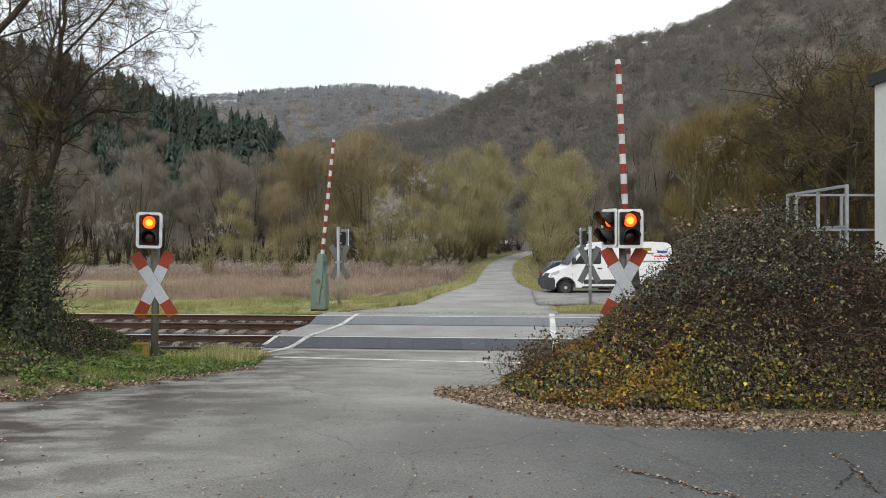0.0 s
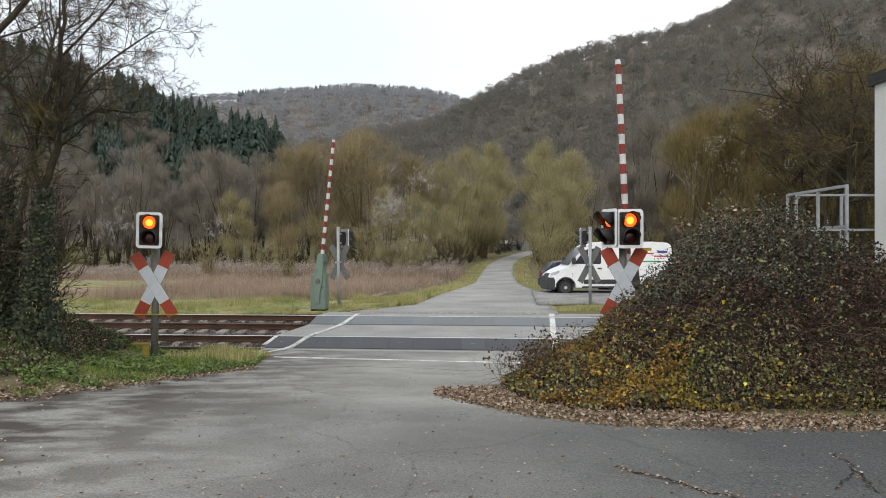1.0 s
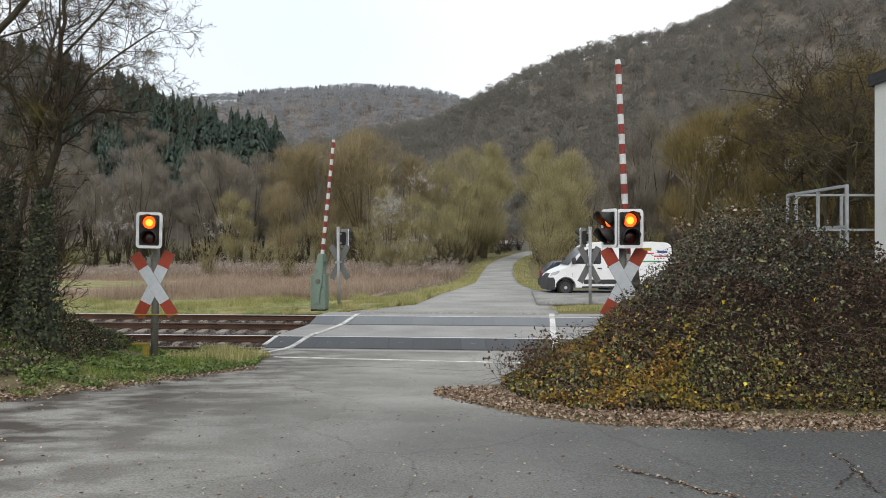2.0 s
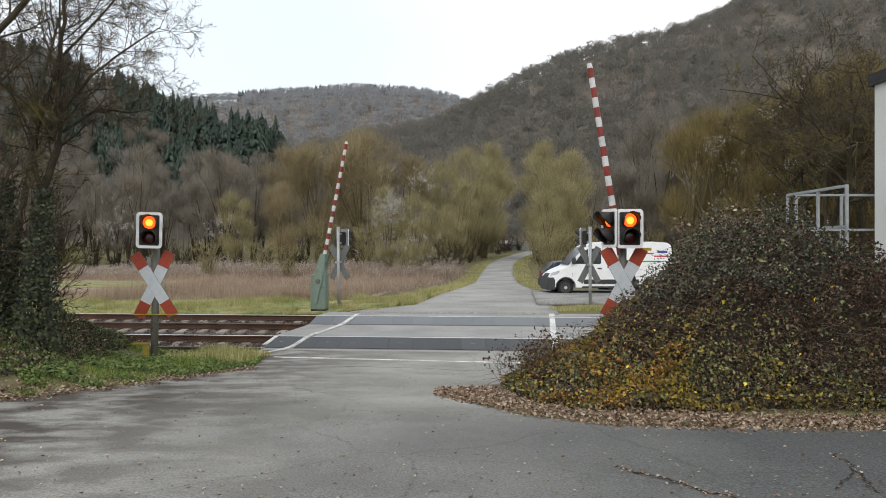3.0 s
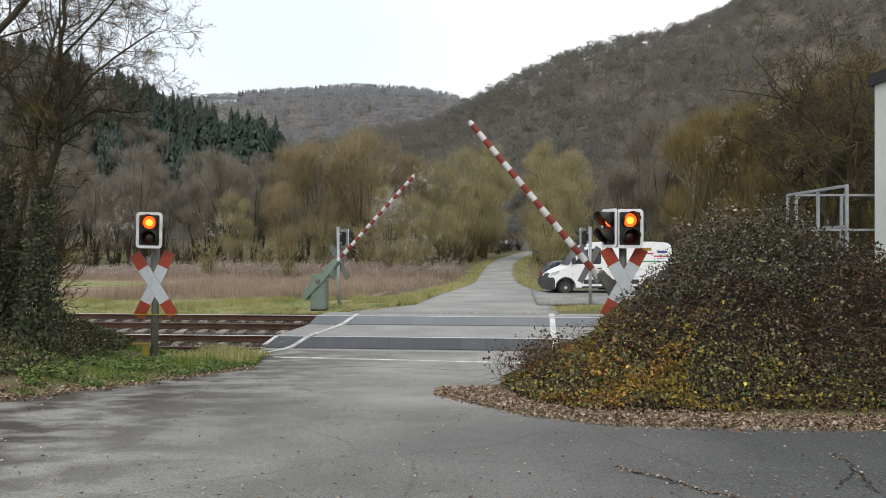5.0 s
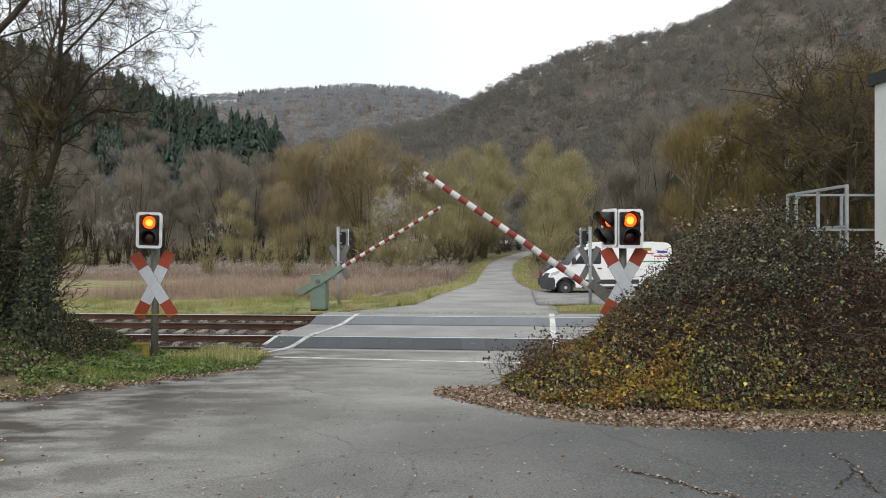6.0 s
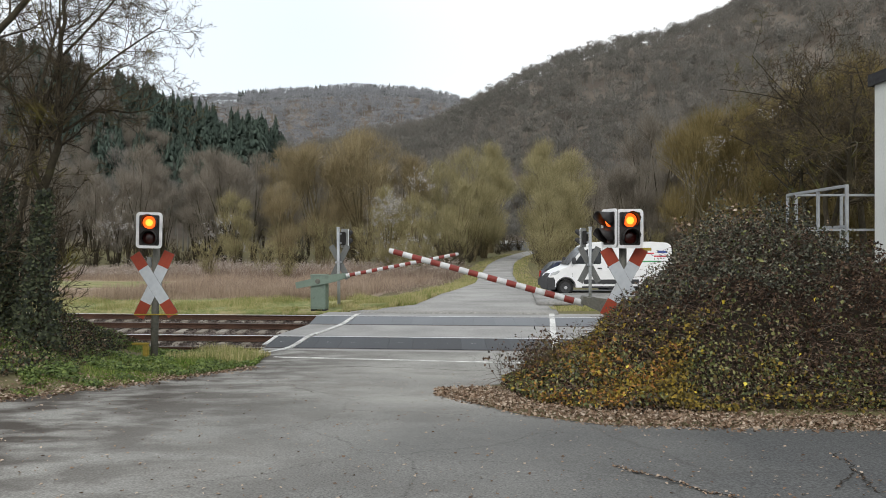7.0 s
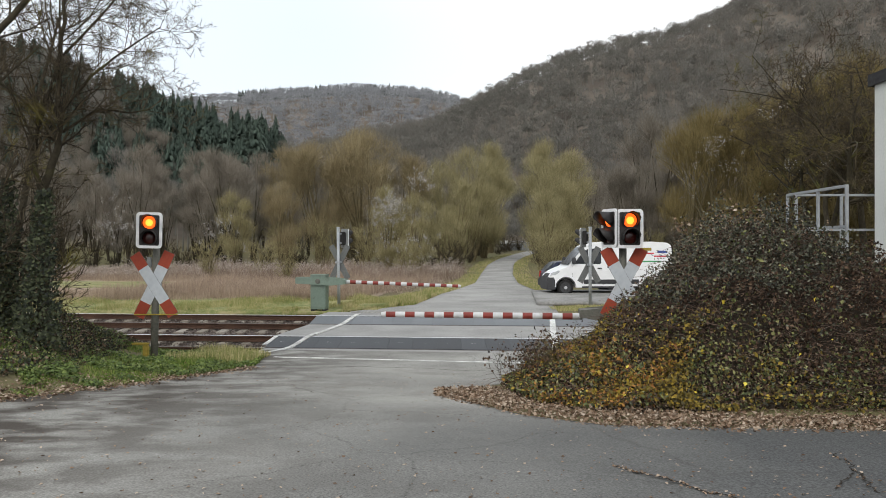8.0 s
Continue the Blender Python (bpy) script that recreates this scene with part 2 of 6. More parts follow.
def solid(name, bm, material, label="", category="", kind="", group="", m=None, smooth=False):
    ob = part(name, bm, material, None, label, m, smooth)
    return tagged(ob, label, category, group, kind)


def box(x0, x1, y0, y1, z0, z1, bevel=0.0, bm=None):
    b2 = bmesh.new()
    bmesh.ops.create_cube(b2, size=1.0)
    for v in b2.verts:
        v.co = Vector((x0 + (v.co.x + 0.5) * (x1 - x0), y0 + (v.co.y + 0.5) * (y1 - y0), z0 + (v.co.z + 0.5) * (z1 - z0)))
    if bevel:
        bmesh.ops.bevel(b2, geom=list(b2.edges), offset=bevel, segments=2, affect="EDGES")
    if bm is None:
        return b2
    join(bm, b2)
    return bm


def join(bm, other, m=None):
    if m is not None:
        other.transform(m)
    me = bpy.data.meshes.new("tmp")
    other.to_mesh(me)
    other.free()
    bm.from_mesh(me)
    bpy.data.meshes.remove(me)


def tube(p0, p1, r0, r1=None, n=10, bm=None, cap=True):
    r1 = r0 if r1 is None else r1
    b2 = bmesh.new()
    p0, p1 = Vector(p0), Vector(p1)
    bmesh.ops.create_cone(b2, cap_ends=cap, segments=n, radius1=r0, radius2=r1, depth=(p1 - p0).length)
    b2.transform(Matrix.Translation((p0 + p1) / 2) @ (p1 - p0).to_track_quat("Z", "Y").to_matrix().to_4x4())
    if bm is None:
        return b2
    join(bm, b2)
    return bm


def prism(outline, y0, y1, bevel=0.0):
    """A plate with an outline in x and z, between two depths."""
    bm = bmesh.new()
    f = bm.faces.new([bm.verts.new((x, y0, z)) for x, z in outline])
    r = bmesh.ops.extrude_face_region(bm, geom=[f])
    for v in r["geom"]:
        if isinstance(v, bmesh.types.BMVert):
            v.co.y = y1
    bmesh.ops.recalc_face_normals(bm, faces=bm.faces)
    if bevel:
        bmesh.ops.bevel(bm, geom=list(bm.edges), offset=bevel, segments=2, affect="EDGES")
    return bm


def rounded(w, h, r, n=5, cx=0.0, cz=0.0):
    out = []
    for sx, sz, a0 in ((1, 1, 0), (-1, 1, 90), (-1, -1, 180), (1, -1, 270)):
        for i in range(n + 1):
            a = radians(a0 + 90 * i / n)
            out.append((cx + sx * (w / 2 - r) + r * math.cos(a), cz + sz * (h / 2 - r) + r * math.sin(a)))
    return out


def raw(name, verts, faces, material, smooth=False):
    me = bpy.data.meshes.new(name)
    me.from_pydata(verts, [], faces)
    me.materials.append(material)
    if smooth:
        me.polygons.foreach_set("use_smooth", [True] * len(me.polygons))
    me.update()
    return me


# ---- lie of the land ----
SKEW = 0.0963          # the track runs slightly across the view
BASE_Q = (-400, -20, 6, 16.2, 18.7, 19.25, 20.75, 23.25, 24.75, 25.6, 30, 36, 45, 58, 77, 94, 120, 160, 180, 240, 400, 3000)
BASE_Z = (3.0, 0.6, 0.5, -0.12, -0.2, -0.2, -0.07, 0.01, 0.14, 0.16, 0.17, 0.2, 0.02, -0.2, -0.22, 0.3, 0.87, 1.6, 1.85, 2.6, 5.0, 30.0)
ROAD_Y = (25.6, 29, 38, 55, 77, 94, 107, 120, 140, 160, 180, 205)     # edges of the farm road, row by row
ROAD_L = (-2.95, -1.0, 0.3, 2.14, 3.6, 5.15, 6.75, 8.74, 12.2, 16.0, 20.2, 26.0)
ROAD_R = (3.6, 3.9, 4.5, 5.1, 6.57, 8.15, 9.75, 11.8, 15.4, 19.3, 23.6, 29.5)
BANK_X = (0.7, 1.0, 1.3, 1.8, 2.4, 2.97, 3.46, 4.3, 5.0, 6.0, 7.2)     # rise of the bramble bank away from the road
BANK_H = (0.0, 0.08, 0.18, 0.34, 0.58, 1.04, 1.54, 1.78, 1.68, 1.54, 1.56)
RIDGES = (  # x, y, height at both ends of a crest, and its half-width
    (-60, 470, 36, 8, 432, 57, 170), (8, 432, 57, 110, 410, 97, 190), (110, 410, 97, 215, 385, 134, 190), (215, 385, 134, 520, 330, 195, 210),
    (-520, 960, 144, -270, 930, 153, 330), (-270, 930, 153, -90, 900, 160, 330), (-90, 900, 160, -55, 900, 158, 330), (-55, 900, 158, 13, 900, 141, 330), (13, 900, 141, 120, 900, 110, 330),
    (-420, 230, 92, -130, 240, 50, 85), (-130, 240, 50, -66, 245, 28, 66), (-900, 300, 120, -420, 230, 80, 150),
)


def smooth01(t):
    t = np.clip(t, 0, 1)
    return t * t * (3 - 2 * t)


def deck_z(q):
    """Height of the road and rail heads at a distance q across the tracks."""
    return np.interp(q, BASE_Q, BASE_Z)


def land(x, y):
    """Height of the ground."""
    x, y = np.asarray(x, float), np.asarray(y, float)
    q = y + SKEW * (x - 1)
    z = np.interp(q, BASE_Q, BASE_Z)
    z = z - 0.42 * smooth01((q - 17.9) / 0.6) * smooth01((26.3 - q) / 0.5)
    z = z - 0.12 * smooth01((-3.1 - x) / 0.4) * smooth01((q - 25.5) / 0.6) * smooth01((29.2 - q) / 1.5)     # shallow ditch behind the track
    hills = np.zeros_like(z)
    for x0, y0, h0, x1, y1, h1, w in RIDGES:
        L2 = (x1 - x0) ** 2 + (y1 - y0) ** 2
        s = np.clip(((x - x0) * (x1 - x0) + (y - y0) * (y1 - y0)) / L2, 0, 1)
        dd = np.hypot(x - x0 - s * (x1 - x0), y - y0 - s * (y1 - y0))
        hills = np.maximum(hills, (h0 + s * (h1 - h0)) * np.exp(-((dd / w) ** 2) * 1.6))
    road_x = np.interp(y, ROAD_Y, ROAD_L) + 1.5
    floor = smooth01((np.abs(x - road_x) - 6) / 45) + smooth01((y - 205) / 60)      # flat valley floor along the farm road
    z = z + hills * smooth01((np.hypot(x, y) - 90) / 120) * np.clip(floor, 0, 1)
    # bank with brambles, and the terrace of the building
    bank = np.interp(x - 0.10 * np.maximum(12 - y, 0) - 0.38 * np.maximum(y - 12, 0), BANK_X, BANK_H) * smooth01((y - 8.9) / 2.4) * smooth01((16.8 - y + 2 * np.maximum(0, x - 5)) / 2.5) * smooth01((40 - y) / 5)
    z = z + np.where(x > 0, bank, 0)
    # low bank under the trees beside the track
    z = z + 0.55 * smooth01((-5.2 - x) / 2.5) * smooth01((y - 9.2) / 2.5) * smooth01((17.6 - y) / 1.4)
    kerb = np.interp(y, (6, 8.6, 10.15, 12.4, 15.3, 17.5), (-13, -9, -5.6, -4.6, -3.6, -3.9))
    z = z + 0.12 * smooth01((kerb - 0.05 - x) / 0.8) * smooth01((17.9 - y) / 1.2) * smooth01((y - 6) / 2)
    return z


def spaced(lo, hi, n, c, k):
    """Grid lines that crowd round c."""
    a, b = math.asinh((lo - c) / k), math.asinh((hi - c) / k)
    return [c + k * math.sinh(a + (b - a) * i / (n - 1)) for i in range(n)]


def build_ground():
    xs, ys = spaced(-1800, 1800, 210, 0, 6), spaced(-300, 2600, 260, 17, 9)
    X, Y = np.meshgrid(xs, ys)
    Z = land(X, Y)
    w = len(xs)
    verts = np.stack([X.ravel(), Y.ravel(), Z.ravel()], 1).tolist()
    faces = [(j * w + i, j * w + i + 1, (j + 1) * w + i + 1, (j + 1) * w + i) for j in range(len(ys) - 1) for i in range(w - 1)]
    return tagged(new("ground", raw("ground", verts, faces, M_GROUND, True)), "winter valley ground with soil, grass and wooded slopes", "ground", kind="structure")


build_ground()


# ---- road ----
def strip(name, left, right, material, lift, label, category="road", kind="structure", steps=60, across=12, zf=None):
    """A sheet between two edge lines, laid on the land; both edges are lists of x, y."""
    def along(pts, t):
        d = np.concatenate([[0], np.cumsum(np.hypot(*np.diff(np.array(pts, float), axis=0).T))])
        d /= d[-1]
        return np.interp(t, d, [p[0] for p in pts]), np.interp(t, d, [p[1] for p in pts])
    ts = np.linspace(0, 1, steps)
    (lx, ly), (rx, ry) = along(left, ts), along(right, ts)
    s = np.linspace(0, 1, across)[None, :]
    X, Y = lx[:, None] + (rx - lx)[:, None] * s, ly[:, None] + (ry - ly)[:, None] * s
    Z = (zf or land)(X, Y) + lift
    verts = np.stack([X.ravel(), Y.ravel(), Z.ravel()], 1).tolist()
    faces = [(j * across + i, j * across + i + 1, (j + 1) * across + i + 1, (j + 1) * across + i) for j in range(steps - 1) for i in range(across - 1)]
    ob = new(name, raw(name, verts, faces, material, True))
    mod = ob.modifiers.new("thick", "SOLIDIFY")
    mod.thickness, mod.offset = 0.12, -1.0
    return tagged(ob, label, category, kind=kind)


def road_z(x, y):
    return deck_z(np.asarray(y) + SKEW * (np.asarray(x) - 1))


def qy(x, q):
    """The y of a point at x on a line parallel to the track."""
    return q - SKEW * (x - 1)


def forecourt():
    """Asphalt between two edges that are given row by row."""
    ys = np.concatenate([np.linspace(-14, 7, 30), np.linspace(7.1, 18.75, 110)])
    xl = np.interp(ys, (-14, 6, 8.6, 10.15, 12.4, 15.3, 17.5, 19.4), (-16, -13, -9, -5.6, -4.6, -3.6, -3.9, -4.4))
    xr = np.interp(ys, (-14, 7.2, 8.25, 8.45, 9.2, 11.1, 12.6, 15, 18.7), (16, 13, 4.7, 1.75, 0.9, -0.05, 0.9, 1.9, 4.6))
    n = 48
    s = np.linspace(0, 1, n)[None, :]
    X = xl[:, None] + (xr - xl)[:, None] * s
    Y = np.repeat(ys[:, None], n, 1) - SKEW * (X - 1) * smooth01((ys[:, None] - 15) / 3)
    Z = road_z(X, Y) + 0.02
    faces = [(j * n + i, j * n + i + 1, (j + 1) * n + i + 1, (j + 1) * n + i) for j in range(len(ys) - 1) for i in range(n - 1)]
    ob = new("road", raw("road", np.stack([X.ravel(), Y.ravel(), Z.ravel()], 1).tolist(), faces, M_ASPHALT, True))
    mod = ob.modifiers.new("thick", "SOLIDIFY")
    mod.thickness, mod.offset = 0.1, -1.0
    tagged(ob, "grey patched asphalt forecourt leading to the crossing", "road", kind="structure")


forecourt()
strip("road", [(x, qy(x, y) if y < 26 else y) for x, y in zip(ROAD_L, ROAD_Y)], [(x, qy(x, y) if y < 26 else y) for x, y in zip(ROAD_R, ROAD_Y)],
      M_FARMROAD, 0.05, "narrow grey farm road running up the valley", steps=200, across=12, zf=lambda x, y: np.maximum(land(x, y), road_z(x, y)))
strip("parking_area", [(3.3, 28.6), (6, 28.7), (10, 29), (14, 29.2)], [(4.0, 36.8), (6, 37.6), (10, 38), (14, 38)],
      M_LAYBY, 0.046, "paved lay-by beside the farm road", steps=24, across=14, zf=road_z)


def deck(q0, q1, x0, x1, material, label, name="road", lift=0.0, t=0.3):
    """A slab of the crossing between two distances across the track."""
    bm = bmesh.new()
    top = [(x0[0], q0), (x1[0], q0), (x1[1], q1), (x0[1], q1)]
    vs = []
    for dz in (lift, -t):
        vs.append([bm.verts.new((x, qy(x, q), float(deck_z(q)) + dz)) for x, q in top])
    bm.faces.new(vs[0])
    bm.faces.new(vs[1][::-1])
    for i in range(4):
        k = (i + 1) % 4
        bm.faces.new((vs[1][i], vs[1][k], vs[0][k], vs[0][i]))
    return solid(name, bm, material, label, "road", kind="structure")


RAIL_Q = (19.25, 20.75, 23.25, 24.75)
deck(17.1, 19.20, (-4.3, -4.35), (5.0, 5.0), M_DECK, "grey asphalt apron of the level crossing")
deck(20.80, 23.20, (-4.4, -3.9), (5.0, 5.0), M_DECK, "grey asphalt between the two tracks")
deck(24.80, 25.9, (-3.9, -3.7), (5.4, 5.4), M_DECK, "grey asphalt edge behind the far track")


def panels():
    """Rubber panels between the rails of both tracks, each a piece of its own."""
    for k, (q0, q1, x0, n) in enumerate(((19.33, 20.67, -4.35, 15), (23.33, 24.67, -3.9, 15))):
        crossing = thing("crossing_deck", "dark rubber crossing panels laid between the rails", "crossing deck", kind="structure")
        bm = bmesh.new()
        dz = float(deck_z(q1) - deck_z(q0))
        vs = [[bm.verts.new(p) for p in ((0, 0, z), (0.597, -0.597 * SKEW, z), (0.597, q1 - q0 - 0.597 * SKEW, z + dz), (0, q1 - q0, z + dz))] for z in (0, -0.2)]
        bm.faces.new(vs[0])
        for i in range(4):
            j = (i + 1) % 4
            bm.faces.new((vs[1][i], vs[1][j], vs[0][j], vs[0][i]))
        bmesh.ops.bevel(bm, geom=[e for e in bm.edges if all(v in vs[0] for v in e.verts)], offset=0.003, segments=1, affect="EDGES")
        me = mesh_of("panel", bm, M_RUBBER_SHEEN if k else M_RUBBER)
        for i in range(n):
            x = x0 + 0.6 * i
            part("panel", me, M_RUBBER, crossing, m=pose(x, qy(x, q0), float(deck_z(q0)) + 0.004))
            if k == 0:
                bm2 = bmesh.new()
                for dx in (0.25, 0.32):
                    box(dx, dx + 0.035, 0.66, 0.71, 0.0, 0.006, bm=bm2)
                bm2.transform(Matrix.Translation((0, 0, 0.055)))
                part("lifting_mark", bm2, M_PAINT, crossing, m=pose(x, qy(x, q0), float(deck_z(q0)) + 0.004))


panels()


def line(name, pts, w, label):
    """A painted line along points x, q, draped on the crossing."""
    bm = bmesh.new()
    prev = None
    for i, (x, q) in enumerate(pts):
        a, b = pts[max(i - 1, 0)], pts[min(i + 1, len(pts) - 1)]
        d = Vector((b[0] - a[0], b[1] - a[1])).normalized()
        nx, nq = -d.y * w / 2, d.x * w / 2
        row = [bm.verts.new((x + s * nx, qy(x + s * nx, q + s * nq), float(deck_z(q + s * nq)) + zz)) for s, zz in ((-1, 0.0), (-1, 0.026), (1, 0.026), (1, 0.0))]
        if prev:
            for k in range(3):
                bm.faces.new((prev[k], row[k], row[k + 1], prev[k + 1]))
        prev = row
    return solid(name, bm, M_PAINT, label, "road marking", kind="structure")


def dense(pts, n=6):
    out = []
    for a, b in zip(pts, pts[1:]):
        out += [(a[0] + (b[0] - a[0]) * i / n, a[1] + (b[1] - a[1]) * i / n) for i in range(n)]
    return out + [pts[-1]]


line("edge_line", dense([(-4.28, 17.4), (-3.68, 19.35), (-3.62, 19.7), (-3.47, 20.8), (-3.2, 21.8), (-2.9, 23.3), (-2.64, 25.2)]), 0.13, "worn white line along the crossing edge")
line("edge_line", dense([(2.6, 18.7), (2.72, 20), (2.95, 22), (3.2, 24), (3.42, 25.9)]), 0.16, "worn white line along the crossing edge")
line("stop_line", dense([(-3.65, 17.12), (0, 16.72), (2.6, 16.45)], 12), 0.17, "worn white stop line before the crossing")
line("panel_edge", dense([(-4.4, 19.5), (-4.33, 20.6)], 3), 0.1, "white painted end of the rubber panels")


# ---- track ----
def rail_profile():
    return [(-0.062, -0.16), (0.062, -0.16), (0.062, -0.148), (0.012, -0.13), (0.012, -0.045), (0.036, -0.035), (0.036, -0.006), (0.028, 0.0), (-0.028, 0.0), (-0.036, -0.006), (-0.036, -0.035), (-0.012, -0.045), (-0.012, -0.13), (-0.062, -0.148)]


def build_track():
    prof = rail_profile()
    for q, head in zip(RAIL_Q, (M_RAILSHADE, M_RAILTOP, M_RAILSHADE, M_RAILTOP)):
        rail = bmesh.new()
        rows = []
        for x in (-60, -20, 0, 20, 60):
            rows.append([rail.verts.new((x, qy(x, q + a), float(deck_z(q)) + 0.005 + b)) for a, b in prof])
        for r0, r1 in zip(rows, rows[1:]):
            for i in range(len(prof)):
                f = rail.faces.new((r0[i], r0[(i + 1) % len(prof)], r1[(i + 1) % len(prof)], r1[i]))
                f.material_index = 1 if i in (6, 7, 8) else 0
        bmesh.ops.recalc_face_normals(rail, faces=rail.faces)
        solid("rail", rail, [M_RAIL, head], "rusty steel rail with a worn head", "rail", kind="structure", group="rails of the double track")
    for k in range(2):
        qa, qb = RAIL_Q[2 * k], RAIL_Q[2 * k + 1]
        za, zb = float(deck_z(qa)), float(deck_z(qb))
        tilt = math.degrees(math.atan2(zb - za, 1.5))
        bm = bmesh.new()
        box(-0.13, 0.13, -1.3, -0.45, -0.2, 0.0, 0.02, bm)
        box(-0.11, 0.11, -0.5, 0.5, -0.2, -0.03, 0.02, bm)
        box(-0.13, 0.13, 0.45, 1.3, -0.2, 0.0, 0.02, bm)
        me = mesh_of("sleeper", bm, M_SLEEPER)
        track = thing("track", "double-track railway bed with concrete sleepers", "railway track", kind="structure")
        for i in range(52):
            x = -34.0 + 0.6 * i + 0.07 * k
            if x > -4.3:
                break
            qm = (qa + qb) / 2
            part("sleeper", me, M_SLEEPER, track, m=pose(x, qy(x, qm), (za + zb) / 2 - 0.165, tilt, 0, -math.degrees(math.atan(SKEW)) + random.uniform(-0.8, 0.8)))


build_track()


def build_ballast():
    verts, faces = [], []
    rnd = random.Random(4)
    base = [(1, 0, -0.5), (-0.6, 0.8, -0.5), (-0.5, -0.9, -0.5), (0.1, 0.1, 0.8), (0.6, -0.6, 0.3), (-0.4, 0.5, 0.5)]
    tri = [(0, 4, 3), (0, 3, 5), (0, 5, 1), (1, 5, 2), (2, 5, 3), (2, 3, 4), (2, 4, 0)]
    for _ in range(18000):
        x = -4.0 - 22 * rnd.random() ** 1.3
        q = rnd.uniform(18.2, 26.0)
        if x > -4.3 + 0.1 * (q - 22) - 0.2 * rnd.random() and 18.9 < q < 25.5:
            continue
        z = np.interp(q, (18.0, 18.7, 19.25, 20.75, 22, 23.25, 24.75, 25.4, 26.2), (-0.52, -0.4, -0.38, -0.25, -0.30, -0.17, -0.04, -0.07, -0.2)) + rnd.uniform(-0.03, 0.015)
        s, a = rnd.uniform(0.022, 0.05), rnd.uniform(0, 6.28)
        ca, sa = math.cos(a) * s, math.sin(a) * s
        k = len(verts)
        fl = rnd.uniform(0.6, 1.1)
        verts += [(x + p[0] * ca - p[1] * sa, qy(x, q) + p[0] * sa + p[1] * ca, z + p[2] * s * fl) for p in base]
        faces += [tuple(k + i for i in t) for t in tri]
    tagged(new("ballast", raw("ballast", verts, faces, M_BALLAST)), "brown crushed-stone ballast round the sleepers", "ballast", kind="stuff")
    # the bed under the loose stones
    xs = (-60, -20, -8, -3.2)
    prof = [(17.6, -0.7), (18.6, -0.43), (19.25, -0.41), (20.75, -0.28), (22, -0.33), (23.25, -0.2), (24.75, -0.07), (25.4, -0.1), (26.6, -0.45)]
    bm = bmesh.new()
    rows = [[bm.verts.new((x, qy(x, q), z)) for q, z in prof] for x in xs]
    for a, b in zip(rows, rows[1:]):
        for i in range(len(prof) - 1):
            bm.faces.new((a[i], b[i], b[i + 1], a[i + 1]))
    solid("track_bed", bm, M_BALLAST, "brown stone bed of the double track", "ballast", kind="structure")


build_ballast()


# ---- crossing lights with saltire crosses ----
def signal_head(parent, m, lit):
    """Two-lamp head: case, black screen, white rim, hoods, lenses."""
    head = part("signal_case", box(-0.125, 0.125, 0.02, 0.15, -0.23, 0.23, 0.025), M_BLACK, parent, "black lamp housing", m)
    outer, inner = rounded(0.465, 0.675, 0.07), rounded(0.36, 0.57, 0.03)
    bm = prism(outer, 0.0, 0.022, 0.004)
    part("screen", bm, M_GREYBACK, head, "grey backing screen")
    part("face", prism(inner, -0.006, 0.001), M_BLACK, head, "black front plate")
    rim = bmesh.new()
    rows = [[rim.verts.new((x, y, z)) for x, z in o] for o, y in ((outer, -0.001), (outer, -0.018), (inner, -0.018), (inner, -0.001))]
    n = len(outer)
    for a, b in zip(rows, rows[1:]):
        for i in range(n):
            rim.faces.new((a[i], b[i], b[(i + 1) % n], a[(i + 1) % n]))
    bmesh.ops.recalc_face_normals(rim, faces=rim.faces)
    part("rim", rim, M_FRAMEWHITE, head, "white reflective rim")
    for zc, on in ((0.145, lit), (-0.145, False)):
        lens = bmesh.new()
        bmesh.ops.create_uvsphere(lens, u_segments=20, v_segments=10, radius=0.118)
        lens.transform(Matrix.Translation((0, -0.012, zc)) @ Matrix.Diagonal((1, 0.28, 1, 1)))
        part("lens", lens, M_LAMP if on else M_LENS, head, "glowing amber lens" if on else "dark unlit lens", smooth=True)
        if on:
            core = bmesh.new()
            bmesh.ops.create_uvsphere(core, u_segments=16, v_segments=8, radius=0.068)
            core.transform(Matrix.Translation((0, -0.036, zc - 0.005)) @ Matrix.Diagonal((1, 0.28, 1, 1)))
            part("bulb", core, M_CORE, head, "bright core of the lit lamp", smooth=True)
        hood = bmesh.new()
        rows = []
        for y, r, cut in ((-0.004, 0.135, 150), (-0.12, 0.138, 120), (-0.25, 0.142, 75)):
            rows.append([hood.verts.new((r * math.sin(radians(a)), y, zc + r * math.cos(radians(a)))) for a in np.linspace(-cut, cut, 19)])
        for a, b in zip(rows, rows[1:]):
            for i in range(18):
                hood.faces.new((a[i], a[i + 1], b[i + 1], b[i]))
        h = part("hood", hood, M_BLACK, head, "black visor over the lens", smooth=True)
        mod = h.modifiers.new("thick", "SOLIDIFY")
        mod.thickness = 0.006
    return head


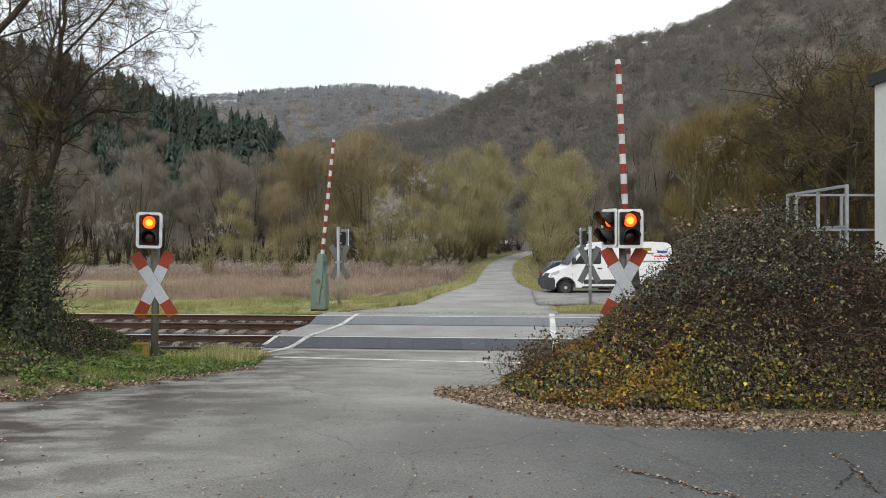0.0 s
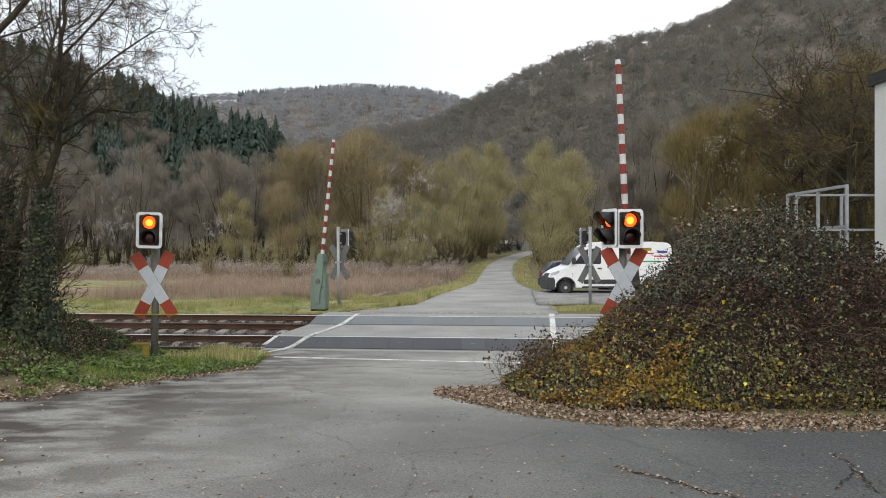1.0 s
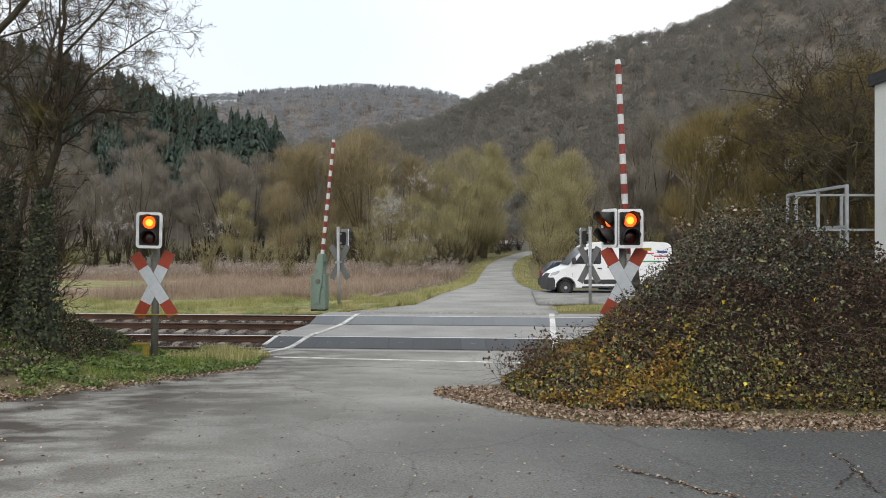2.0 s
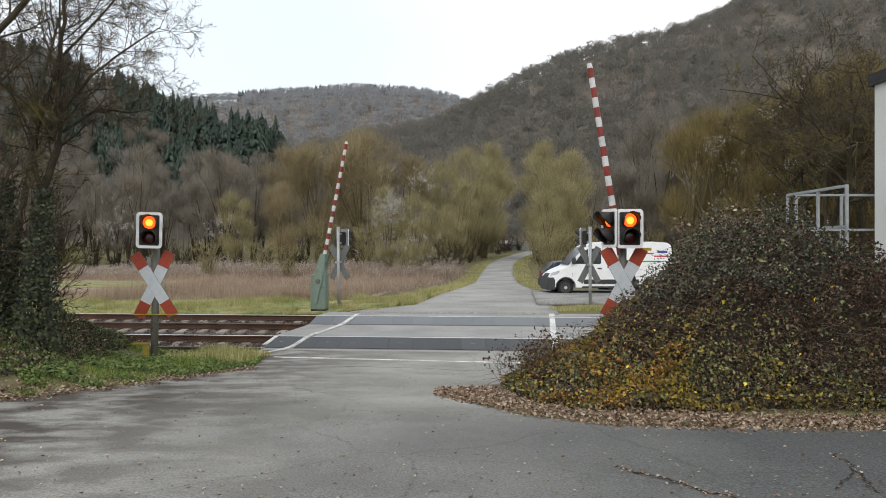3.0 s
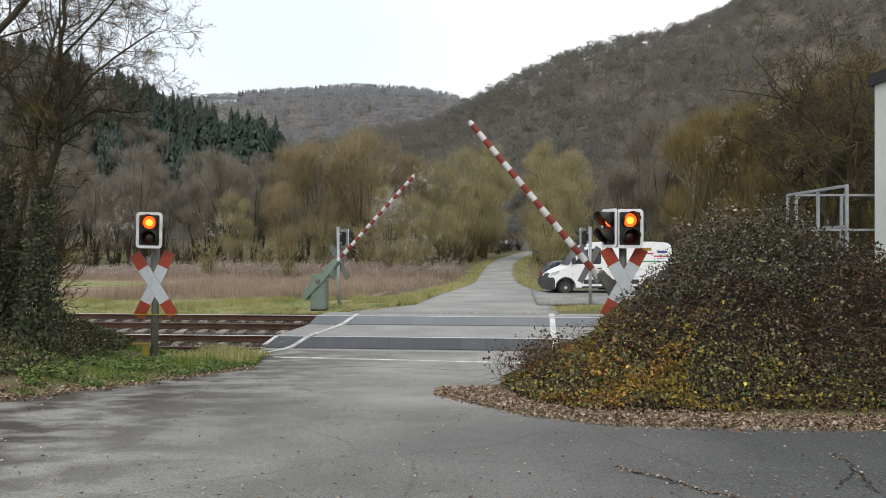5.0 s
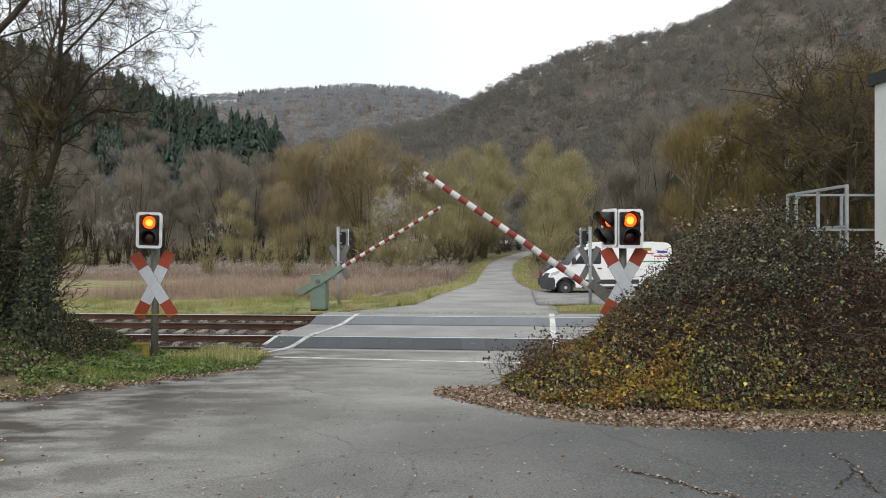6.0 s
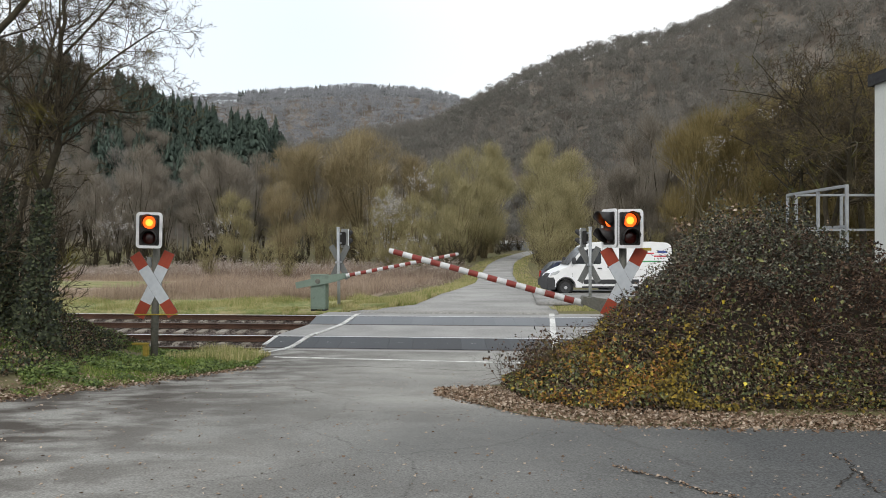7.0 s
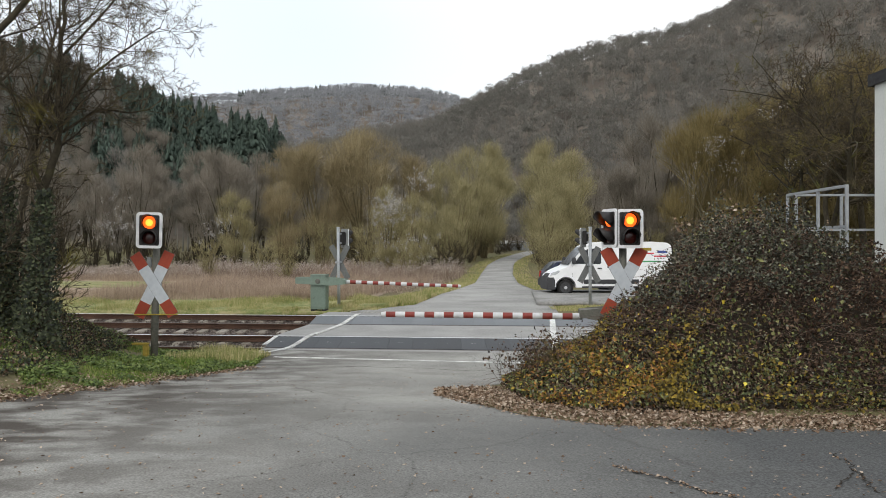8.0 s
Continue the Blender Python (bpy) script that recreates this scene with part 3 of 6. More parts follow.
def saltire(parent, m, length, tilt, front=True):
    """Two crossed boards, white with red ends, slightly bowed off one another; grey behind."""
    for k, a in enumerate((29 + tilt, -29 + tilt)):
        w, y0 = 0.22, -0.012 * k
        turn = pose(0, 0, 0, 0, a, 0)
        board = part("cross_arm", prism([(-w / 2, -length / 2), (w / 2, -length / 2), (w / 2, length / 2), (-w / 2, length / 2)], y0, y0 + 0.01, 0.002), M_CROSSBACK, parent, "crossed board of the saltire sign", m @ turn)
        e = length * 0.225
        for z0, z1, mm, nm in ((-length / 2 + 0.004, -length / 2 + e, M_RED, "red_end"), (length / 2 - e, length / 2 - 0.004, M_RED, "red_end"), (-length / 2 + e, length / 2 - e, M_WHITE, "white_field")):
            part(nm, box(-w / 2 + 0.004, w / 2 - 0.004, y0 - 0.003, y0 - 0.0005, z0, z1), mm, board)


def crossing_light(x, y, z, height, face, lit, cross_z, tilt, lean, label, mast_mat, head_dx=0.0, head_z=2.5, double=None, cross_len=1.46, cross_face=0):
    t = thing("crossing_light", label, "crossing signal", pose(x, y, z, 0, lean, 0), group="crossing lights")
    part("mast", tube((0, 0, -0.3), (0, 0, height), 0.07 if lit else 0.055, 0.065 if lit else 0.055, 14), mast_mat, t, smooth=True)
    part("mast_cap", tube((0, 0, height), (0, 0, height + 0.03), 0.075, 0.05, 14), mast_mat, t)
    turn = pose(0, 0, 0, 0, 0, face)
    signal_head(t, turn @ pose(head_dx, -0.27, head_z), lit)
    for dz in (-0.16, 0.16):
        part("bracket", box(-0.03, 0.03, -0.13, 0.0, dz - 0.025, dz + 0.025), mast_mat, t, "bracket that holds the lamp housing", turn @ pose(head_dx * 0.5, 0, head_z))
    if double is not None:
        signal_head(t, pose(0, 0, 0, 0, 0, double) @ pose(0.0, -0.27, head_z + 0.01), True)
    turn = pose(0, 0, 0, 0, 0, cross_face)
    saltire(t, turn @ pose(0, -0.085, cross_z), cross_len, tilt)
    part("clamp", box(-0.09, 0.09, -0.085, 0.09, cross_z - 0.04, cross_z + 0.04, 0.01), M_GALV, t, "steel clamp", turn)
    return t


light_a = crossing_light(-5.50, 15.5, 0.02, 2.62, 12, True, 1.505, -4.5, 1.2, "red and white saltire with lit amber crossing light", M_MAST, head_dx=-0.10, head_z=2.53, cross_len=1.37)
part("junction_box", box(-0.16, -0.09, -0.06, 0.04, 1.82, 2.03, 0.01), M_GREYBACK, light_a, "small grey junction box")
part("cross_bar", tube((-0.37, -0.09, 0.93), (0.46, -0.09, 0.95), 0.014, None, 8), M_YELLOW, light_a, "thin rusty bar below the cross")
light_b = crossing_light(3.15, 14.27, -0.05, 2.72, 0, True, 1.67, 0, 0, "red and white saltire with twin crossing lights", M_MAST, head_dx=0.06, head_z=2.6, double=-68, cross_len=1.34)
crossing_light(-3.64, 28.5, 0.12, 2.82, 128, False, 1.62, 0, -0.6, "grey rear side of a saltire and crossing light", M_GALV, head_z=2.45, cross_len=1.34, cross_face=160)
crossing_light(5.15, 28.5, 0.15, 2.80, 236, False, 1.50, 0, 0, "grey rear side of a crossing light on a galvanised mast", M_GALV, head_z=2.45, cross_len=1.40, cross_face=190)


# ---- barriers ----
def barrier(x, y, z, facing, label, root=0.85, below=0.0, steel=None, steel_label="green steel lever plate"):
    """facing 1: the boom reaches towards +x when closed; -1: towards -x. The boom is built along +x of its own space."""
    yaw = -math.degrees(math.atan(SKEW)) + (0 if facing > 0 else 180)
    t = thing("barrier", label, "level-crossing barrier", pose(x, y, z, 0, 0, yaw), group="crossing barriers")
    s = facing
    steel = steel or M_GREEN
    part("cabinet", box(-0.255, 0.255, -0.22, 0.22, 0.10, 1.22, 0.02), M_GREEN, t, "sage green drive cabinet")
    part("cabinet_lid", box(-0.27, 0.27, -0.235, 0.235, 1.2, 1.245, 0.012), M_GREEN, t, "folded lid")
    part("base_plate", box(-0.29, 0.29, -0.24, 0.24, -0.12, 0.035, 0.01), M_MAST, t, "dark concrete base")
    for dx in (-0.19, 0.19):
        part("foot", box(dx - 0.06, dx + 0.06, -0.2, 0.2, 0.03, 0.105, 0.005), M_BLACK, t)
    part("door", box(-0.22, 0.22, -s * 0.222 - 0.006, -s * 0.222 + 0.006, 0.16, 0.78, 0.004), M_GREEN, t, "cabinet door")
    boom = thing("boom", "", "")
    boom.parent = t
    for k in ("label", "category"):
        if k in boom:
            del boom[k]
    part("hub", tube((0, -0.30, 0), (0, 0.30, 0), 0.075, None, 16), M_BLACK, boom, "dark pivot shaft")
    for side in (-1, 1):
        yy = side * 0.265
        part("lever", prism([(-0.74, -0.11), (-0.3, -0.115), (0.0, -0.14), (0.5, -0.125), (0.86, -0.08), (0.86, 0.09), (0.5, 0.125), (0.0, 0.14), (-0.3, 0.11), (-0.74, 0.10)], yy - 0.012, yy + 0.012, 0.003), steel, boom, steel_label)
        part("pivot_cap", tube((0, side * 0.275, 0), (0, side * 0.315, 0), 0.085, 0.075, 16), M_MAST, boom, "round bearing cap with a bolt head")
    part("counterweight", box(-0.76, -0.36, -0.25, 0.25, -0.10, 0.09, 0.015), steel, boom, "steel counterweight")
    part("socket", box(0.62, root + 0.06, -0.25, 0.25, -0.07, 0.08, 0.01), steel, boom, "boom socket")
    r0, r1, x0, x1 = 0.062, 0.052, root, 4.7
    n = 20
    step = (x1 - 0.09 - x0) / n
    for i in range(n):
        a, b = x0 + i * step, x0 + (i + 1) * step
        ra, rb = (r0 + (r1 - r0) * (c - x0) / (x1 - x0) for c in (a, b))
        part("boom_band", tube((a, 0, -below), (b, 0, -below), ra, rb, 16), M_BOOMRED if i % 2 else M_BOOMWHITE, boom, "", smooth=False)
    part("boom_tip", tube((x1 - 0.09, 0, -below), (x1, 0, -below), r1 + 0.004, r1 * 0.8, 16), M_BOOMWHITE, boom, "white end cap")
    return t, boom


PIVOT_Z = 1.03
barrier_far, boom_far = barrier(-4.09, 27.0, 0.114, 1, "sage green barrier drive with striped boom, behind the tracks")
barrier_near, boom_near = barrier(3.51, 15.0, -0.027, -1, "striped barrier with its drive hidden in brambles", 0.93, 0.056, M_MAST, "dark weathered steel lever plate")


# closing angle of both booms above the horizontal, by time
FAR_ANGLES = ((0.0, 84.2), (1.7, 84.2), (2.2, 84.2), (2.4, 83.8), (2.8, 81.0), (3.0, 78.8), (3.5, 70.8), (4.0, 63.2), (4.5, 55.7), (4.7, 52.5), (5.8, 34.5), (6.0, 31.0), (6.5, 21.6), (7.0, 11.0), (7.5, 2.0), (7.8, -1.5), (8.0, -1.9))
NEAR_ANGLES = ((0.0, 87.2), (1.7, 87.2), (2.2, 87.2), (2.4, 86.7), (2.8, 83.4), (3.0, 80.8), (3.5, 72.8), (4.0, 65.3), (4.5, 57.9), (4.7, 55.0), (5.8, 38.0), (6.0, 34.7), (6.5, 25.4), (7.0, 15.1), (7.5, 5.6), (7.8, 1.8), (8.0, 0.2))


def motions():
    walk(boom_far, [(t, pose(0, 0, PIVOT_Z, 0, -a, 0)) for t, a in FAR_ANGLES])
    walk(boom_near, [(t, pose(0, 0, PIVOT_Z, 0, -a, 0)) for t, a in NEAR_ANGLES])


# ---- plants ----
M_BARK = mat("dark_bark", two((0.028, 0.023, 0.016), (0.075, 0.064, 0.042)), 0.95, 18, 1.5, 0.6, stain=((0.13, 0.13, 0.03), 1.2, 0.55, 0.7, 0.7))
M_TWIG = mat("brown_twigs", two((0.042, 0.034, 0.024), (0.115, 0.092, 0.058)), 0.95, 4, 0.5, 0, island=0.5, stain=((0.20, 0.175, 0.04), 0.9, 0.55, 0.65, 0.7))
M_TWIG_OLIVE = mat("olive_willow_twigs", [(0.2, (0.185, 0.165, 0.085)), (0.5, (0.325, 0.288, 0.155)), (0.8, (0.475, 0.425, 0.245))], 0.95, 2, 0.12, 0, island=0.45)
M_TWIG_GOLD = mat("ochre_willow_twigs", [(0.2, (0.165, 0.134, 0.075)), (0.5, (0.29, 0.236, 0.135)), (0.8, (0.43, 0.355, 0.215))], 0.95, 2, 0.12, 0, island=0.45)
M_TWIG_GREY = mat("grey_brown_twigs", [(0.2, (0.125, 0.11, 0.088)), (0.5, (0.22, 0.196, 0.16)), (0.8, (0.33, 0.295, 0.248))], 0.95, 2, 0.1, 0, island=0.45)
M_WOODS = mat("bare_hill_wood", [(0.3, (0.118, 0.113, 0.098)), (0.45, (0.178, 0.172, 0.152)), (0.6, (0.225, 0.217, 0.195)), (0.74, (0.235, 0.19, 0.155))], 0.95, 0.12, 0.012, 0, island=0.3)
# pale blue-grey of the far woods: distance haze mixed into their colour
M_HAZEWOODS = mat("hazed_hill_wood", [(0.3, (0.245, 0.258, 0.275)), (0.5, (0.315, 0.325, 0.342)), (0.7, (0.375, 0.38, 0.39))], 0.95, 0.06, 0.008, 0, island=0.3)
M_CONIFER = mat("dark_conifer_needles", [(0.25, (0.05, 0.072, 0.058)), (0.5, (0.068, 0.095, 0.075)), (0.75, (0.088, 0.117, 0.092))], 0.95, 0.3, 0.03, 0, island=0.3)
M_TWIG_DARK = mat("dark_olive_twigs", [(0.2, (0.10, 0.08, 0.034)), (0.5, (0.185, 0.145, 0.06)), (0.8, (0.28, 0.22, 0.10))], 0.95, 2, 0.12, 0, island=0.45)
M_CLOVER = mat("low_green_weeds", [(0.2, (0.035, 0.055, 0.013)), (0.5, (0.095, 0.145, 0.03)), (0.8, (0.20, 0.25, 0.06))], 0.7, 4, 0.8, 0, island=0.5)
M_FLUFF = mat("silvery_seed_heads", two((0.30, 0.29, 0.275), (0.48, 0.465, 0.445)), 0.95, 8, 1, 0, island=0.5)
M_WEEDHEAD = mat("pale_brown_weed_heads", two((0.28, 0.235, 0.20), (0.48, 0.42, 0.37)), 0.95, 8, 1, 0, island=0.5)
M_BARK_WILLOW = mat("olive_willow_bark", two((0.10, 0.083, 0.045), (0.19, 0.155, 0.085)), 0.95, 12, 1, 0.4)
M_CANE = mat("grey_brown_canes", [(0.2, (0.04, 0.026, 0.02)), (0.6, (0.115, 0.076, 0.055)), (0.9, (0.25, 0.19, 0.15))], 0.8, 10, 1, 0, island=0.7)
M_STRAW = mat("dry_grass_blades", [(0.2, (0.20, 0.14, 0.10)), (0.5, (0.35, 0.27, 0.20)), (0.8, (0.56, 0.46, 0.36))], 0.9, 0.5, 0.15, 0, island=0.35)
M_GRASS = mat("short_green_grass", [(0.2, (0.06, 0.105, 0.018)), (0.45, (0.13, 0.21, 0.035)), (0.62, (0.20, 0.27, 0.06)), (0.85, (0.34, 0.32, 0.14))], 0.85, 2, 0.5, 0, island=0.5)
M_VERGE = mat("yellowing_verge_grass", [(0.25, (0.13, 0.18, 0.045)), (0.42, (0.25, 0.28, 0.09)), (0.55, (0.46, 0.41, 0.20)), (0.75, (0.64, 0.54, 0.33))], 0.85, 1.6, 0.5, 0, island=0.3)
M_FIELD = mat("dry_meadow_soil", [(0.3, (0.22, 0.17, 0.125)), (0.5, (0.36, 0.285, 0.215)), (0.7, (0.34, 0.29, 0.17))], 0.95, 5, 0.12, 0.5, dist=0.05)
M_GREENFIELD = mat("pale_green_meadow", [(0.3, (0.11, 0.12, 0.045)), (0.43, (0.17, 0.20, 0.07)), (0.54, (0.30, 0.28, 0.13)), (0.68, (0.40, 0.34, 0.20))], 0.95, 7, 0.6, 0.6, dist=0.05)
M_REED = mat("rusty_dry_weeds", [(0.2, (0.165, 0.12, 0.09)), (0.5, (0.285, 0.215, 0.168)), (0.8, (0.45, 0.37, 0.30))], 0.95, 1, 0.2, 0, island=0.6)
M_LITTER = mat("fallen_brown_leaves", [(0.1, (0.085, 0.05, 0.03)), (0.35, (0.205, 0.135, 0.088)), (0.6, (0.32, 0.235, 0.165)), (0.9, (0.50, 0.42, 0.335))], 0.8, 40, 1, 0.1, island=0.75)
M_BRAMBLE_DARK = mat("dull_green_bramble_leaves", [(0.12, (0.010, 0.010, 0.007)), (0.4, (0.034, 0.037, 0.021)), (0.63, (0.082, 0.086, 0.052)), (0.88, (0.26, 0.25, 0.19))], 0.6, 20, 0.7, 0, island=0.65)
M_BRAMBLE_BROWN = mat("withered_brown_bramble", [(0.12, (0.010, 0.007, 0.005)), (0.42, (0.048, 0.028, 0.018)), (0.66, (0.11, 0.066, 0.042)), (0.9, (0.26, 0.185, 0.125))], 0.85, 20, 0.7, 0, island=0.65)
M_BRAMBLE_GOLD = mat("yellowing_bramble_leaves", [(0.1, (0.03, 0.024, 0.010)), (0.36, (0.085, 0.066, 0.014)), (0.58, (0.19, 0.14, 0.022)), (0.78, (0.36, 0.25, 0.03)), (0.97, (0.60, 0.46, 0.06))], 0.7, 20, 0.7, 0, island=0.65)
M_BRAMBLE_GREEN = mat("fresh_green_bramble_leaves", [(0.15, (0.022, 0.03, 0.010)), (0.42, (0.08, 0.098, 0.028)), (0.66, (0.18, 0.19, 0.06)), (0.9, (0.38, 0.36, 0.16))], 0.65, 20, 0.7, 0, island=0.65)
M_ORANGELEAF = mat("rusty_orange_leaves", [(0.15, (0.14, 0.055, 0.015)), (0.5, (0.32, 0.14, 0.03)), (0.85, (0.48, 0.26, 0.06))], 0.7, 20, 0.7, 0, island=0.65)
M_YELLOWLEAF = mat("bright_yellow_leaf", two((0.50, 0.38, 0.03), (0.66, 0.55, 0.07)), 0.7, 20, 2, 0, island=0.4)
M_IVY = mat("dark_ivy_leaves", [(0.2, (0.008, 0.012, 0.006)), (0.5, (0.028, 0.038, 0.015)), (0.85, (0.095, 0.11, 0.05))], 0.7, 20, 0.7, 0, island=0.6)


class Bunch:
    """Collects the vertices and faces of limbs, twigs, blades and leaves."""

    def __init__(self, flat=False):
        self.v, self.f, self.flat = [], [], flat

    def limb(self, pts, radii, n):
        k0 = len(self.v)
        up = Vector((0.3, 0.2, 1)).normalized()
        for i, (p, r) in enumerate(zip(pts, radii)):
            d = (pts[min(i + 1, len(pts) - 1)] - pts[max(i - 1, 0)]).normalized()
            a = d.cross(up if abs(d.dot(up)) < 0.95 else Vector((1, 0, 0))).normalized()
            b = d.cross(a)
            for j in range(n):
                t = 6.2832 * j / n
                self.v.append(tuple(p + (a * math.cos(t) + b * math.sin(t)) * r))
        for i in range(len(pts) - 1):
            for j in range(n):
                k, m = k0 + i * n + j, k0 + i * n + (j + 1) % n
                self.f.append((k, m, m + n, k + n))

    def sliver(self, p, q, r):
        k = len(self.v)
        d = q - p
        if self.flat:
            t = k * 2.399
            a = Vector((math.cos(t), math.sin(t), 0.0)) * r
            self.v += [tuple(p + a), tuple(p - a), tuple(q)]
            self.f.append((k, k + 1, k + 2))
            return
        a = Vector((d.y, -d.x, 0.01))
        a = a / a.length * r
        b = Vector((d.x * d.z, d.y * d.z, -(d.x * d.x + d.y * d.y) - 0.001))
        b = b / b.length * r
        self.v += [tuple(p + a), tuple(p - a * 0.5 + b * 0.87), tuple(p - a * 0.5 - b * 0.87), tuple(q)]
        self.f += [(k, k + 1, k + 3), (k + 1, k + 2, k + 3), (k + 2, k, k + 3)]

    def leaf(self, p, d, nrm, L, w, fold=0.25):
        k = len(self.v)
        side = d.cross(nrm).normalized() * w
        mid = p + d * (L * 0.45)
        lift = nrm * (w * fold)
        self.v += [tuple(p), tuple(mid + side + lift), tuple(p + d * L), tuple(mid - side + lift)]
        self.f += [(k, k + 1, k + 2), (k, k + 2, k + 3)]

    def mesh(self, name, material):
        return raw(name, self.v, self.f, material)


def rand_dir(rnd):
    z, a = rnd.uniform(-1, 1), rnd.uniform(0, 6.2832)
    s = math.sqrt(1 - z * z)
    return Vector((s * math.cos(a), s * math.sin(a), z))


def grow(wood, twigs, p, d, L, r, lvl, o, rnd):
    """A branch and what grows from it."""
    top = o["levels"]
    segs = 6 if lvl == 0 else 4 if lvl == 1 else 3
    pts, dirs = [p.copy()], []
    dd = d.copy()
    for i in range(segs):
        dd = (dd + rand_dir(rnd) * o["wobble"] + Vector((0, 0, o["up"][min(lvl, len(o["up"]) - 1)]))).normalized()
        dirs.append(dd.copy())
        pts.append(pts[-1] + dd * (L / segs))
    end = r * (0.2 if lvl == 0 else 0.4 if lvl < top - 1 else 0.25)
    radii = [r + (end - r) * i / segs for i in range(segs + 1)]
    (wood if lvl < 2 else twigs).limb(pts, radii, 7 if lvl == 0 else 5 if lvl == 1 else 3)
    kids = o["kids"][lvl]
    for _ in range(kids):
        t = rnd.uniform(o["from"][lvl], 1.0) * segs
        i = min(int(t), segs - 1)
        q = pts[i].lerp(pts[i + 1], t - i)
        side = rand_dir(rnd)
        side = (side - dirs[i] * side.dot(dirs[i])).normalized()
        a = radians(rnd.uniform(*o["angle"]))
        nd = (dirs[i] * math.cos(a) + side * math.sin(a)).normalized()
        nl = L * rnd.uniform(*o["short"]) * (1.1 - 0.4 * t / segs)
        reach = q + nd * nl
        if o.get("clear") and reach.x > 0.5 and min(reach.z, q.z) < o["clear"]:
            continue
        if lvl + 1 >= top:
            twigs.sliver(q, q + (nd + rand_dir(rnd) * 0.1).normalized() * nl, o["twig"])
        else:
            grow(wood, twigs, q, nd, nl, max(radii[i] * o["thin"], o["twig"]), lvl + 1, o, rnd)


def tree(name, label, category, m, seed, stems, height, r, o, bark=None, twig=None, lean=(0, 0), group=""):
    rnd = random.Random(seed)
    wood, twigs = Bunch(), Bunch(o.get("flat", False))
    for s in range(stems):
        a = rnd.uniform(0, 6.28)
        out = o["open"] if stems > 1 else 0.05
        d = Vector((math.cos(a) * out + lean[0], math.sin(a) * out + lean[1], 1)).normalized()
        p = Vector((math.cos(a), math.sin(a), 0)) * (0.15 * r * stems if stems > 1 else 0) - Vector((0, 0, 0.25))
        h = height * (rnd.uniform(0.75, 1.0) if stems > 1 else 1.0)
        grow(wood, twigs, p, d, h * o["bole"], r * (rnd.uniform(0.6, 1.0) if stems > 1 else 1), 0, o, rnd)
    t = thing(name, label, category, m, group)
    part("trunk", wood.mesh("trunk", bark or M_BARK), None, t, "", smooth=True)
    part("crown", twigs.mesh("crown", twig or M_TWIG), None, t, "bare winter twigs")
    return t


def on_land(x, y, turn=0.0, s=1.0, dz=0.0, sz=None):
    return pose(x, y, float(land(x, y)) + dz, 0, 0, turn) @ Matrix.Diagonal((s, s, sz or s, 1))


SPREAD = dict(levels=5, kids=(8, 6, 5, 5, 4), wobble=0.26, up=(0.06, 0.05, 0.02, 0.0), angle=(28, 72), short=(0.36, 0.62), thin=0.55, twig=0.0045, open=0.35, bole=0.8)
SPREAD["from"] = (0.35, 0.2, 0.15, 0.1, 0.1)
WILLOW = dict(flat=True, levels=3, kids=(15, 11, 19), wobble=0.17, up=(0.05, 0.05, 0.07), angle=(18, 56), short=(0.26, 0.44), thin=0.42, twig=0.016, open=0.34, bole=0.86)
WILLOW["from"] = (0.06, 0.15, 0.1)
SHRUB = dict(levels=3, kids=(8, 7, 6), wobble=0.16, up=(0.08, 0.05, 0.05), angle=(20, 55), short=(0.35, 0.6), thin=0.5, twig=0.008, open=0.55, bole=0.75)
SHRUB["from"] = (0.15, 0.15, 0.1)


def far_road_edges(y):
    return np.interp(y, ROAD_Y, ROAD_L), np.interp(y, ROAD_Y, ROAD_R)


def guided_tree(label, m, seed, stems, o, group):
    """A tree whose main limbs follow a few bends; each limb: bends x, y, z, base and tip radius, side shoots."""
    rnd = random.Random(seed)
    wood, twigs = Bunch(), Bunch()
    for bends, r0, r1, shoots in stems:
        pts = []
        for a, b in zip(bends, bends[1:]):
            for i in range(4):
                pts.append(Vector(a).lerp(Vector(b), i / 4) + rand_dir(rnd) * r0 * 0.25)
        pts.append(Vector(bends[-1]))
        n = len(pts) - 1
        radii = [r0 + (r1 - r0) * i / n for i in range(n + 1)]
        wood.limb(pts, radii, 8)
        for _ in range(shoots):
            t = rnd.uniform(0.12, 1.0) * n
            i = min(int(t), n - 1)
            q = pts[i].lerp(pts[i + 1], t - i)
            d = (pts[i + 1] - pts[i]).normalized()
            nd = (d * rnd.uniform(0.2, 0.9) + rand_dir(rnd) * 0.8 + Vector((0, 0, 0.25))).normalized()
            if q.z < 2.4:
                continue
            grow(wood, twigs, q, nd, rnd.uniform(0.6, 1.5), max(radii[i] * 0.4, 0.007), 2, o, rnd)
    t = thing("hedge_tree", label, "tree", m, group)
    part("trunk", wood.mesh("trunk", M_BARK), None, t, "", smooth=True)
    part("crown", twigs.mesh("crown", M_TWIG), None, t, "bare winter twigs")
    return t


